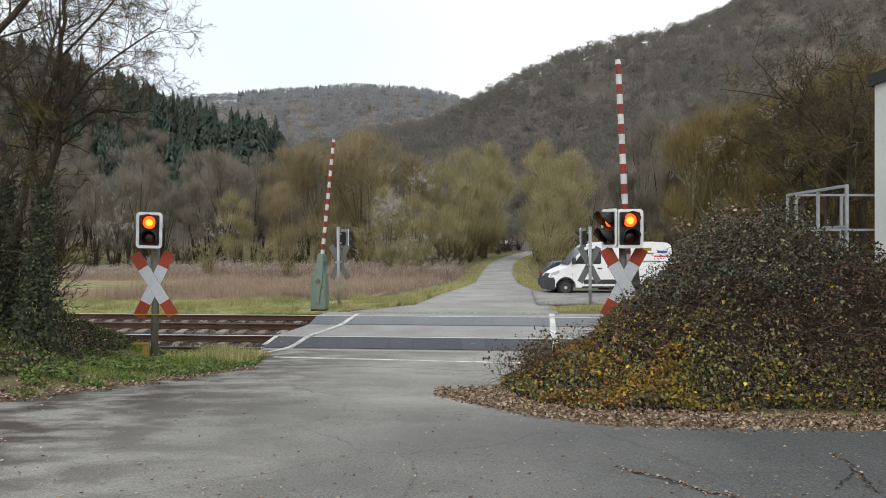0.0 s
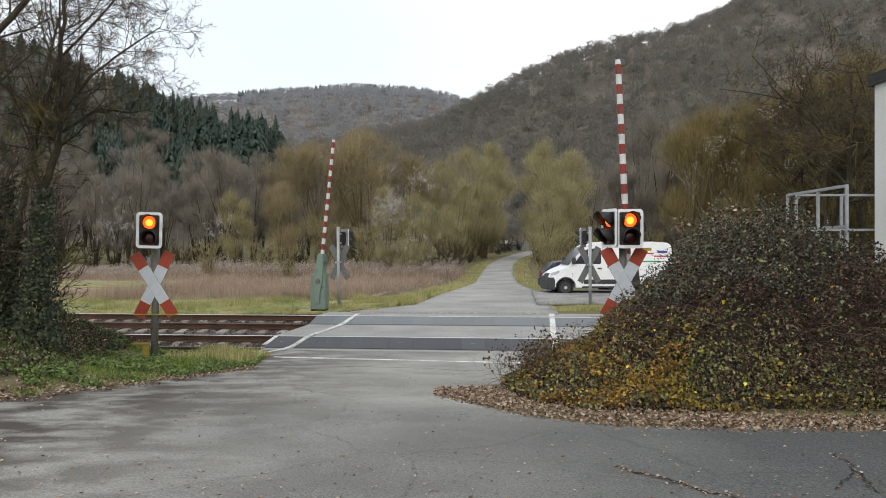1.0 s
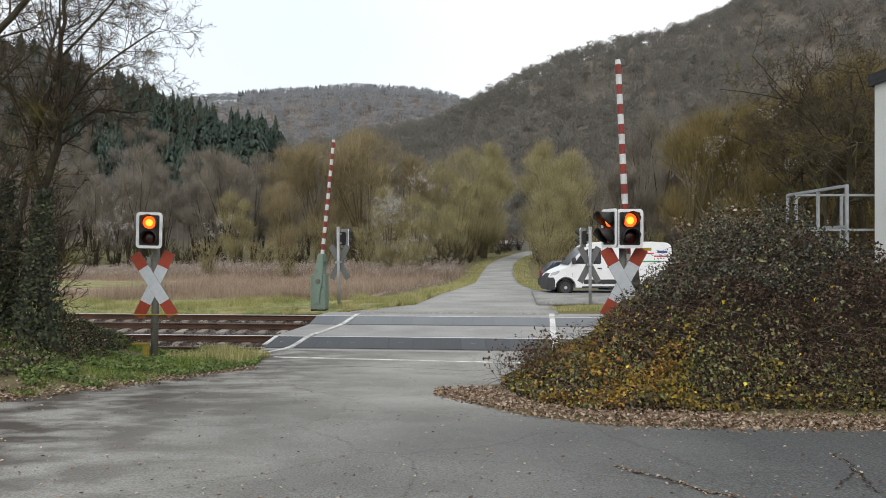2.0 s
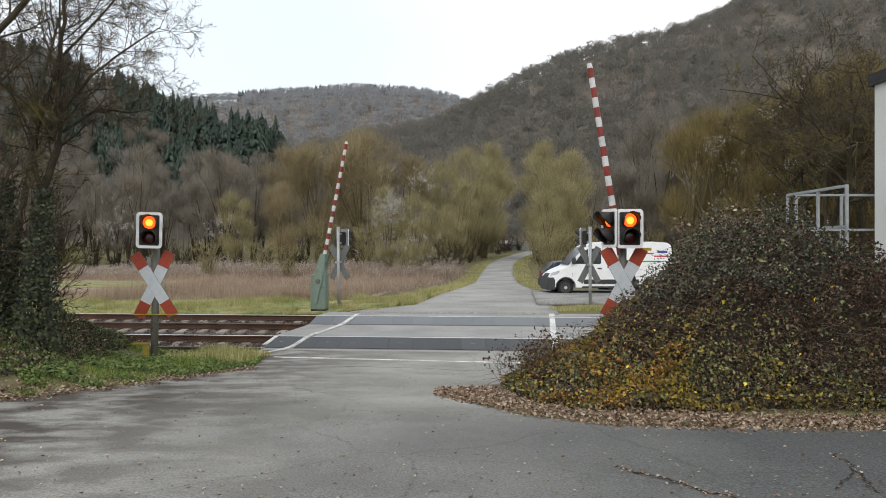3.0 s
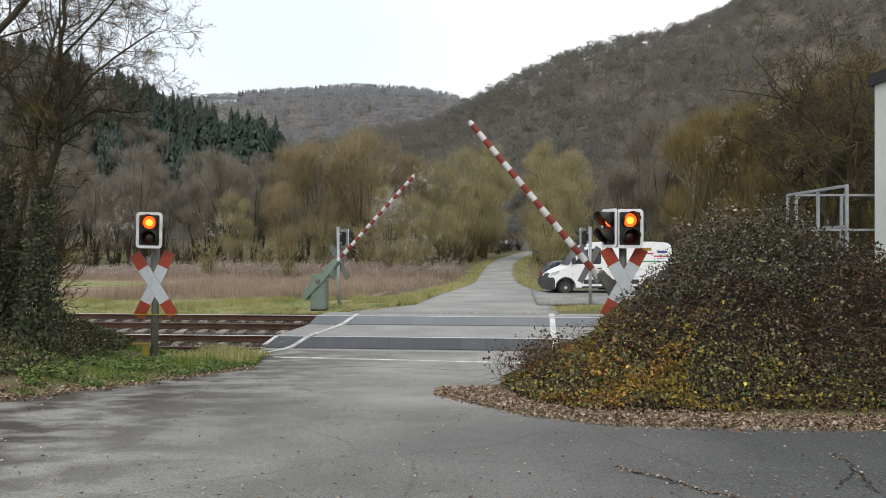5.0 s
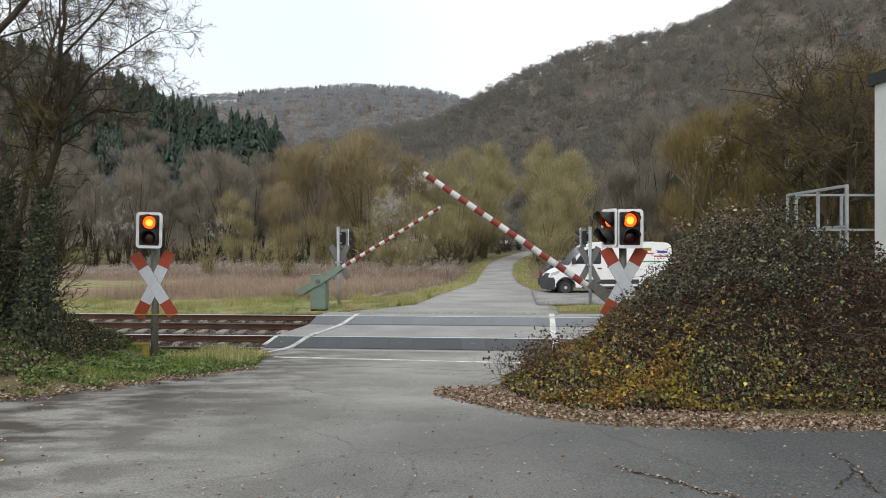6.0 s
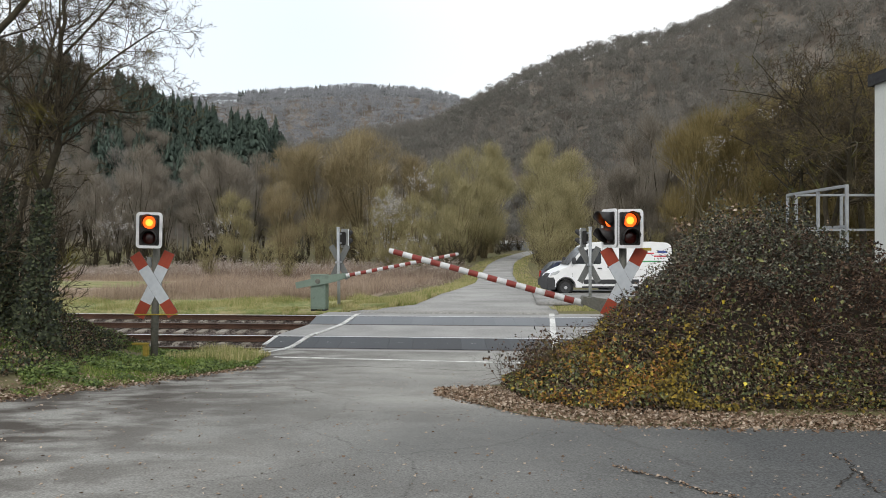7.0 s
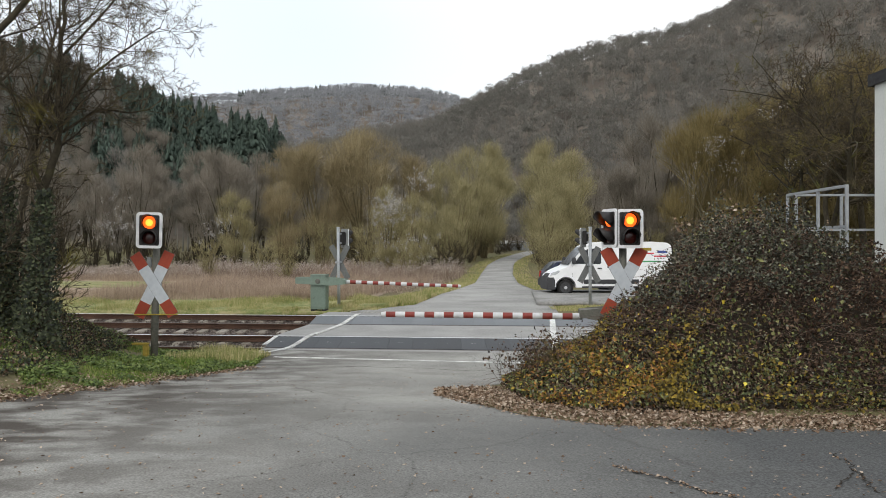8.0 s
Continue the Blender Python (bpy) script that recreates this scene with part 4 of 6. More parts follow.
def near_trees():
    o = dict(SPREAD)
    o["kids"], o["clear"] = (11, 7, 5, 5, 4), 3.6
    og = dict(SPREAD)
    og["kids"], og["short"], og["twig"], og["wobble"] = (8, 6, 6, 5, 4), (0.32, 0.62), 0.004, 0.34
    gr = "bare trees beside the track"
    guided_tree("forked mossy bare hedgerow tree with ivy at its foot", on_land(-6.92, 14.0), 22, (
        (((0, 0, -0.2), (0.06, 0, 1.0), (0.03, 0, 2.6)), 0.105, 0.085, 0),
        (((0.03, 0, 2.55), (-0.16, 0.1, 3.0), (-0.13, 0.1, 3.5), (-0.03, 0.2, 4.1), (0.25, 0.2, 4.9), (0.2, 0.3, 6.4)), 0.055, 0.012, 22),
        (((0.03, 0, 2.5), (0.28, 0, 3.3), (0.38, -0.1, 3.7), (0.34, -0.1, 4.7), (0.41, 0, 5.5), (0.36, 0, 6.6), (0.5, 0.1, 7.9)), 0.075, 0.012, 38),
        (((0.36, -0.1, 3.9), (1.0, -0.3, 4.5), (1.5, -0.3, 4.9), (2.2, -0.4, 5.3)), 0.03, 0.008, 18),
        (((0.36, 0, 3.6), (0.9, 0.2, 4.05), (1.4, 0.4, 4.0), (1.75, 0.5, 4.1)), 0.028, 0.008, 20),
        (((0.36, 0, 4.9), (0.9, 0.2, 5.6), (1.35, 0.2, 6.1), (1.7, 0.2, 6.4)), 0.026, 0.008, 15),
        (((-0.13, 0.1, 3.4), (-0.6, 0.2, 4.3), (-0.9, 0.3, 5.5)), 0.03, 0.008, 14),
    ), og, gr)
    guided_tree("old bare hedgerow tree with a heavy leaning limb", on_land(-8.5, 12.2), 9, (
        (((0, 0, -0.2), (0.2, 0, 1.4), (0.45, 0, 2.6), (1.15, 0, 3.9), (1.86, 0, 4.65), (2.54, 0, 5.4), (3.0, 0.2, 6.4)), 0.11, 0.02, 20),
        (((0.4, 0, 2.5), (0.3, 0.3, 4.0), (0.5, 0.4, 6.0), (0.6, 0.5, 8.0)), 0.07, 0.015, 22),
        (((0.9, 0, 3.5), (1.5, 0.5, 3.9), (2.0, 0.9, 4.6)), 0.035, 0.008, 6),
    ), og, gr)
    tree("hedge_tree", "mossy bare hedgerow tree beside the railway", "tree", on_land(-7.9, 14.9), 25, 2, 8.6, 0.10, o, group=gr)
    s = tree("thicket_shrub", "dense leafless brown shrub on the bank", "shrub", on_land(-8.6, 14.6), 31, 6, 3.6, 0.035, SHRUB, group="thicket beside the track")
    s2 = tree("thicket_shrub", "dense leafless brown shrub on the bank", "shrub", on_land(-7.9, 15.2), 32, 6, 3.2, 0.03, SHRUB, group="thicket beside the track")
    rnd = random.Random(5)
    for i in range(8):
        copy_thing((s, s2)[i % 2], on_land(-7.6 - 5.0 * rnd.random(), 11.8 + 5.0 * rnd.random(), rnd.uniform(0, 360), rnd.uniform(0.7, 1.2)))
    # taller bare trees along the track further out
    g = tree("hedge_tree", "tall bare tree beside the railway", "tree", on_land(-15.5, 19.5), 41, 2, 11.0, 0.14, SPREAD, group="bare trees beside the track")
    for x, y, t, k in ((-24, 36, 50, 1.0), (-15.5, 15.5, 120, 0.9)):
        copy_thing(g, on_land(x, y, t, k))


near_trees()


def dome_tree(name, label, m, seed, height, width, group, bark=None, twig=None, lobes=14, per=800, tw=0.015, reach=1.3, low=0.16, stems=4, limb=0.13):
    """A bare tree with a rounded crown of fine twigs: stems that fork into lobes, side branches, and the twigs of each lobe."""
    rnd = random.Random(seed)
    wood, twigs = Bunch(), Bunch(True)
    zc, hz, w = height * (0.5 + low / 2), height * (0.5 - low / 2), width / 2
    feet = [Vector((rnd.uniform(-0.5, 0.5), rnd.uniform(-0.5, 0.5), -0.3)) * (1 if stems > 1 else 0.3) for _ in range(stems)]
    for k in range(lobes):
        d = rand_dir(rnd)
        R = w * rnd.uniform(0.34, 0.5)
        c = Vector((d.x * (w - R * 0.8), d.y * (w - R * 0.8), zc + d.z * (hz - R * 0.8)))
        taper = 0.62 + 0.38 * min(1.0, c.z / (height * 0.5))
        c.x, c.y = c.x * taper, c.y * taper
        foot = feet[k % stems]
        knee = Vector((foot.x * 1.2 + c.x * 0.25, foot.y * 1.2 + c.y * 0.25, c.z * rnd.uniform(0.35, 0.5)))
        n_here = len(wood.v)
        wood.limb([foot, knee, c.lerp(knee, 0.35), c], [limb, limb * 0.6, limb * 0.35, limb * 0.15], 5)
        if k:
            wood.f.append((n_prev, n_prev + 1, n_here + 1, n_here))
        n_prev = n_here
        for _ in range(16):
            o = (rand_dir(rnd) + Vector((0, 0, 0.45))).normalized()
            a = c.lerp(knee, rnd.uniform(0.0, 0.45))
            twigs.limb([a, a.lerp(c + o * R, 0.5) + Vector((0, 0, 0.1)), c + o * R], [0.035, 0.022, 0.01], 3)
        for _ in range(per):
            o = rand_dir(rnd)
            p = c + o * (R * rnd.uniform(0.1, 0.95) ** 0.7)
            e = (o * 0.55 + Vector((0, 0, 0.55)) + rand_dir(rnd) * 0.5).normalized()
            twigs.sliver(p, p + e * reach * rnd.uniform(0.4, 1.1), tw * rnd.uniform(0.6, 1.2))
    t = thing(name, label, "tree", m, group)
    part("trunk", wood.mesh("trunk", bark or M_BARK), None, t, "", smooth=True)
    part("crown", twigs.mesh("crown", twig or M_TWIG), None, t, "fine bare winter twigs")
    return t


def valley_trees():
    rnd = random.Random(11)
    gw = "willows in the valley"
    gold = dome_tree("willow", "broad ochre bare willow with a rounded crown", on_land(-9.6, 100), 51, 16.4, 11.5, gw, M_BARK_WILLOW, M_TWIG_GOLD, 20, 1000)
    gold2 = dome_tree("willow", "ochre-olive bare willow with a rounded crown", on_land(-15.4, 98), 52, 14.6, 8.5, gw, M_BARK_WILLOW, M_TWIG_GOLD, 15, 900)
    olive = dome_tree("willow", "olive bare willow with a rounded crown of fine twigs", on_land(3.6, 106), 53, 15.0, 8.6, gw, M_BARK_WILLOW, M_TWIG_OLIVE, 16, 950, low=0.08)
    olive2 = dome_tree("willow", "tall olive bare willow with a rounded crown of fine twigs", on_land(13.6, 104), 54, 15.6, 8.0, gw, M_BARK_WILLOW, M_TWIG_OLIVE, 16, 950, low=0.08)
    for ob, x, y, k in ((gold2, -19.6, 100, 0.97), (gold, -12.8, 113, 1.05), (olive, -0.6, 112, 0.92), (gold2, -5.0, 104, 0.94), (olive2, 6.2, 119, 1.08), (olive, 17.0, 112, 1.0), (olive, 15.4, 124, 1.1), (olive, 10.0, 166, 1.2), (olive2, 9.0, 150, 1.15), (olive, 19.0, 130, 1.1),
                        (olive, -22, 86, 0.55), (olive2, -5.0, 74, 0.52), (olive, -2.2, 70, 0.48), (gold2, -16.5, 84, 0.62), (olive2, 1.8, 92, 0.62), (olive, 11.4, 88, 0.56)):
        copy_thing(ob, on_land(x, y, rnd.uniform(0, 360), k))
    dark = dome_tree("willow", "dark olive bare willow on the slope", on_land(14.6, 46), 57, 10.2, 5.4, gw, M_BARK_WILLOW, M_TWIG_DARK, 15, 800, 0.009, 0.9, 0.05)
    for x, y, k in ((17.2, 48, 1.08), (20.2, 50, 1.15), (23.2, 49, 1.2), (25.8, 46, 1.2), (18.6, 56, 1.2), (22.0, 58, 1.3), (22.0, 40, 0.95), (19.0, 38, 0.8), (16.2, 40, 0.66), (27.5, 52, 1.3), (22.6, 45, 1.3), (25.0, 47, 1.3), (20.6, 46, 1.15)):
        copy_thing(dark, on_land(x, y, rnd.uniform(0, 360), k))
    gg = "bare trees in the valley"
    g = [dome_tree("valley_tree", "slender grey-brown bare tree", on_land(*xy), sd, 15.0, wd, gg, None, M_TWIG_GREY, 9, 520, 0.019, 1.5, 0.12, 2, 0.12)
         for xy, sd, wd in (((-36, 118), 61, 5.6), ((-29, 112), 62, 6.6), ((24, 132), 63, 5.8))]
    n = 0
    while n < 120:
        y = rnd.uniform(114, 205)
        u = rnd.uniform(-0.60, 0.60)
        a, b = far_road_edges(y)
        if a - 5 < u * y < b + 5 or (y > 150 and 0.03 < u < 0.12):
            continue
        n += 1
        copy_thing(g[n % 3], on_land(u * y, y, rnd.uniform(0, 360), rnd.uniform(0.75, 1.15)))
    for _ in range(26):   # trees on the near right slope
        y = rnd.uniform(60, 108)
        u = rnd.uniform(0.20, 0.62)
        copy_thing(g[rnd.randrange(3)], on_land(u * y, y, rnd.uniform(0, 360), rnd.uniform(0.6, 0.95)))
    for _ in range(30):   # and behind the field
        y = rnd.uniform(86, 115)
        u = rnd.uniform(-0.62, -0.22)
        copy_thing(g[rnd.randrange(3)], on_land(u * y, y, rnd.uniform(0, 360), rnd.uniform(0.6, 0.95)))
    o = dict(SPREAD)
    o["twig"], o["kids"] = 0.008, (10, 7, 6, 5, 3)
    d = tree("broad_tree", "dark broad-crowned bare tree on the slope", "tree", on_land(14.5, 30.0), 71, 2, 9.6, 0.20, o, group="broad bare trees")
    for x, y, t, k in ((17.2, 33, 100, 1.25), (16.2, 27, 220, 0.8), (20, 36, 300, 1.35), (15.2, 33, 30, 1.0)):
        copy_thing(d, on_land(x, y, t, k))
    o = dict(WILLOW)
    o["twig"] = 0.009
    o["kids"], o["open"] = (11, 9, 14), 0.30
    sb = tree("willow_bush", "many-stemmed olive willow bush", "shrub", on_land(6.3, 48.0), 81, 9, 4.3, 0.04, o, bark=M_BARK_WILLOW, twig=M_TWIG_OLIVE, group="willow bushes")
    for x, y, t, k in ((7.6, 53, 90, 1.0), (-11.8, 62, 30, 0.8), (-3.0, 66, 200, 0.9), (-15.5, 70, 10, 0.95), (9.8, 50, 10, 0.9), (12.5, 50, 110, 1.0), (-19, 66, 130, 0.9), (10.5, 60, 10, 1.2), (-17, 88, 150, 1.4), (-12.5, 86, 210, 1.5), (-8, 84, 300, 1.4), (-4, 86, 40, 1.5), (0.5, 88, 80, 1.3), (11.5, 92, 170, 1.4)):
        copy_thing(sb, on_land(x, y, t, k))

    o = dict(WILLOW)
    o["twig"], o["kids"], o["open"] = 0.014, (8, 7, 10), 0.5
    hb = tree("hedge_bush", "dark leafless bush beside the farm road", "shrub", on_land(1.2, 78), 84, 8, 3.6, 0.04, o, twig=M_TWIG, group="bushes along the farm road")
    for _ in range(28):      # dark undergrowth behind the meadow
        y = rnd.uniform(84, 92)
        x = rnd.uniform(-0.6 * y, far_road_edges(y)[0] - 3.5)
        copy_thing(hb, on_land(x, y, rnd.uniform(0, 360), rnd.uniform(0.7, 1.2)))
    for i in range(17):
        y = 82 + 6.5 * i
        side = -1 if i % 2 else 1
        a, b = far_road_edges(y)
        copy_thing(hb, on_land((a - rnd.uniform(2.6, 4.5)) if side < 0 else (b + rnd.uniform(2.4, 4.0)), y, rnd.uniform(0, 360), rnd.uniform(0.8, 1.25)))


valley_trees()


# ---- woods on the hills ----
def scatter(name, template, faces, spots, material, label, category):
    """Many alike crowns in one mesh; template: n x 3 points, spots: x, y, z, turn, width, height."""
    T, F = np.array(template), np.array(faces)
    vs, fs = [], []
    for i, (x, y, z, a, w, h) in enumerate(spots):
        ca, sa = math.cos(a), math.sin(a)
        vs.append(np.stack([x + w * (T[:, 0] * ca - T[:, 1] * sa), y + w * (T[:, 0] * sa + T[:, 1] * ca), z + h * T[:, 2]], 1))
        fs.append(F + len(T) * i)
    return tagged(new(name, raw(name, np.concatenate(vs).tolist(), np.concatenate(fs).tolist(), material)), label, category, kind="stuff")


def crown_template(n, seed, width, long):
    """A unit crown: a rounded, uneven dome of short twigs that point outwards."""
    rnd = random.Random(seed)
    v, f = [], []
    lumps = [(rand_dir(rnd) * 0.5 + Vector((0, 0, 0.1)), rnd.uniform(0.35, 0.6)) for _ in range(7)]
    for _ in range(n):
        c, R = lumps[rnd.randrange(7)]
        o = rand_dir(rnd)
        if o.z < -0.35:
            o.z = -o.z
        q = c + o * R * rnd.uniform(0.75, 1.05)
        q = Vector((q.x, q.y, 0.60 + 0.42 * q.z))
        d = (o + Vector((0, 0, 0.6)) + rand_dir(rnd) * 0.5).normalized()
        p = q - Vector((d.x, d.y, d.z * 0.5)) * long * rnd.uniform(0.6, 1.2)
        s = Vector((rnd.uniform(-1, 1), rnd.uniform(-1, 1), rnd.uniform(-0.3, 0.3))).normalized() * width
        k = len(v)
        v += [tuple(p - s), tuple(p + s), tuple(q)]
        f.append((k, k + 1, k + 2))
    for _ in range(3):
        k = len(v)
        x, y = rnd.uniform(-0.2, 0.2), rnd.uniform(-0.2, 0.2)
        v += [(x - 0.03, y, -0.05), (x + 0.03, y + 0.01, -0.05), (x * 1.5, y * 1.5, 0.75)]
        f.append((k, k + 1, k + 2))
    return v, f


def conifer_template(seed):
    rnd = random.Random(seed)
    v, f = [], []
    for lev in range(19):
        t = lev / 18
        R = (1 - t) ** 0.6 * 0.9 + 0.06
        for b in range(16 if t < 0.6 else 10):
            z = 0.08 + 0.88 * t + rnd.uniform(-0.03, 0.03)
            a = rnd.uniform(0, 6.28)
            r2 = R * rnd.uniform(0.6, 1.1)
            ca, sa = math.cos(a), math.sin(a)
            for d in (0.45, 0.75, 1.0):          # drooping sprays along each bough
                k = len(v)
                w = (0.055 * R + 0.02) * rnd.uniform(0.7, 1.3)
                x0, x1 = r2 * (d - 0.4), r2 * d
                e = rnd.uniform(-0.5, 0.5) * w
                v += [(x0 * ca - w * sa, x0 * sa + w * ca, z + 0.03), (x0 * ca + w * sa, x0 * sa - w * ca, z + 0.03), (x1 * ca - e * sa, x1 * sa + e * ca, z - 0.045 * d - 0.03 * rnd.random())]
                f.append((k, k + 1, k + 2))
    k = len(v)
    v += [(0.03, 0, 0), (-0.03, 0.02, 0), (0, 0, 1.03)]
    f.append((k, k + 1, k + 2))
    return v, f


def hill_woods():
    rnd = random.Random(17)
    spots = []
    for _ in range(30000):      # right-hand hill
        y = rnd.uniform(150, 440)
        u = rnd.uniform(-0.20, 0.62)
        x = u * y
        z = float(land(x, y))
        if z < 2.5 or rnd.random() < 0.25 or len(spots) > 4200:
            continue
        spots.append((x, y, z, rnd.uniform(0, 6.28), rnd.uniform(3.2, 5.2), rnd.uniform(5.5, 9.0)))
    v, f = crown_template(270, 3, 0.021, 0.24)
    scatter("hill_wood", v, f, spots, M_WOODS, "leafless grey-brown woodland covering the hillside", "wood")
    spots = []
    for _ in range(2200):       # distant hill
        y = rnd.uniform(620, 920)
        x = rnd.uniform(-0.42, 0.10) * y
        z = float(land(x, y))
        if z > 15:
            spots.append((x, y, z, rnd.uniform(0, 6.28), rnd.uniform(5.5, 8), rnd.uniform(9, 13)))
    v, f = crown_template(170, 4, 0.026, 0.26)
    scatter("distant_wood", v, f, spots, M_HAZEWOODS, "distant leafless woodland on the far hill, coloured pale and bluish for haze", "wood")
    spots = []
    for _ in range(1300):        # conifers on the left-hand slope
        x, y = rnd.uniform(-190, -50), rnd.uniform(182, 262)
        u = x / y
        z = float(land(x, y))
        if u < -0.62 or z < 7 or (u < -0.40 and rnd.random() < 0.75):
            continue
        h = rnd.uniform(7.5, 15.5)
        spots.append((x, y, z - 0.5, rnd.uniform(0, 6.28), h * rnd.uniform(0.22, 0.38), h))
    v, f = conifer_template(2)
    scatter("conifer_wood", v, f, spots, M_CONIFER, "dark green conifer plantation on the slope", "conifer wood")
    spots = []
    for _ in range(420):        # a row of firs along the distant crest
        x = rnd.uniform(-225, 5)
        y = 905 + rnd.uniform(-16, 16)
        h = rnd.uniform(11, 16)
        spots.append((x, y, float(land(x, y)), rnd.uniform(0, 6.28), h * 0.24, h))
    scatter("crest_firs", v, f, spots, M_CONIFER, "row of dark firs along the distant crest", "conifer wood")
    spots = []
    for _ in range(720):        # leafless wood at the foot and edge of the left-hand slope
        x, y = rnd.uniform(-200, -30), rnd.uniform(140, 250)
        if x / y < -0.62 or (y > 200 and x / y > -0.38):
            continue
        spots.append((x, y, float(land(x, y)), rnd.uniform(0, 6.28), rnd.uniform(2.6, 4.2), rnd.uniform(9, 13)))
    v, f = crown_template(420, 6, 0.014, 0.28)
    scatter("slope_wood", v, f, spots, M_WOODS, "leafless woodland at the foot of the slope", "wood")


hill_woods()


# ---- meadow, verges, weeds ----
def blades(name, n, place, h, w, material, label, category, seed, bend=0.35):
    rnd = random.Random(seed)
    spots = []
    while len(spots) < n:
        xy = place(rnd)
        if xy is not None:
            spots.append(xy)
    zs = land([p[0] for p in spots], [p[1] for p in spots]) - 0.01
    v, f = [], []
    for (x, y), z in zip(spots, zs.tolist()):
        hh, ww, a = h * rnd.uniform(0.45, 1.2), w * rnd.uniform(0.7, 1.3), rnd.uniform(0, 6.28)
        ca, sa = math.cos(a) * ww, math.sin(a) * ww
        b = rnd.uniform(-bend, bend) * hh
        k = len(v)
        hh *= max(0.35, 1 + 0.9 * noise.noise((x * 0.8, y * 0.5, 2.5)))
        v += [(x - ca, y - sa, z), (x + ca, y + sa, z), (x + sa / ww * b, y - ca / ww * b, z + hh)]
        f.append((k, k + 1, k + 2))
    return tagged(new(name, raw(name, v, f, material)), label, category, kind="stuff")


strip("meadow", [(-70, 30.4), (-80, 60), (-90, 84)], [(-3.2, 30.4), (-0.2, 60), (2.0, 84)], M_FIELD, 0.03, "dry tan meadow beyond the railway", "meadow", steps=40, across=60)
strip("meadow", [(-50, 44), (-60, 58)], [(-16.5, 44), (-19, 58)], M_GREENFIELD, 0.05, "pale green patch of meadow", "meadow", steps=20, across=40)
strip("verge", [(-60, 33.6), (-60, 32), (-60, 30.6)], [(-1.4, 31.4), (-2.0, 28.3), (-2.7, 26.6)], M_GREENFIELD, 0.01, "yellow-green grass verge behind the track", "verge", steps=24, across=60)


def in_meadow(r):
    y = 30.2 + 46 * r.random() ** 1.4
    x = r.uniform(-0.62 * y, far_road_edges(y)[0] - 2.2 - 0.02 * y)
    if noise.noise((x * 0.25, y * 0.12, 4.0)) + 0.5 * r.random() < -0.05:
        return None
    return None if y < 58 and x < -8.5 - 0.14 * y and (y > 38 or r.random() < 0.7) else (x, y)


def in_verge(r):
    y = r.uniform(26.5, 34.0)
    x = r.uniform(-0.58 * y, -1.8 + 0.25 * (y - 28))
    if y > 30.2 + 1.2 * noise.noise((x * 0.4, 2.0, 1.0)) + 3.0 * max(0.0, (x + 5.5) / 4):
        return None
    if abs(x + 4.05) < 0.75 and y < 27.5 or noise.noise((x * 0.7, y * 0.7, 6.0)) + 0.5 * r.random() < -0.1:
        return None
    return x, y


def road_verges(r):
    y = 29 + 110 * r.random() ** 1.8
    a, b = far_road_edges(y)
    w = 1.6 * r.random() ** 1.5
    if r.random() < 0.5:
        return a - w - 0.05, y
    return None if 30 < y < 38.4 else (b + w + 0.05, y)


blades("meadow_grass", 90000, in_meadow, 0.44, 0.011, M_STRAW, "tall dry straw-coloured meadow grass", "grass", 91)
blades("verge_grass", 110000, in_verge, 0.22, 0.009, M_VERGE, "short yellow-green verge grass", "grass", 92)
blades("roadside_grass", 24000, road_verges, 0.17, 0.014, M_VERGE, "yellow-green grass along the farm road", "grass", 93)
blades("lay_by_grass", 7000, lambda r: (r.uniform(3.6, 7.5), r.uniform(26.6, 28.75)), 0.14, 0.008, M_VERGE, "tufts of yellowing grass beside the crossing", "grass", 94)


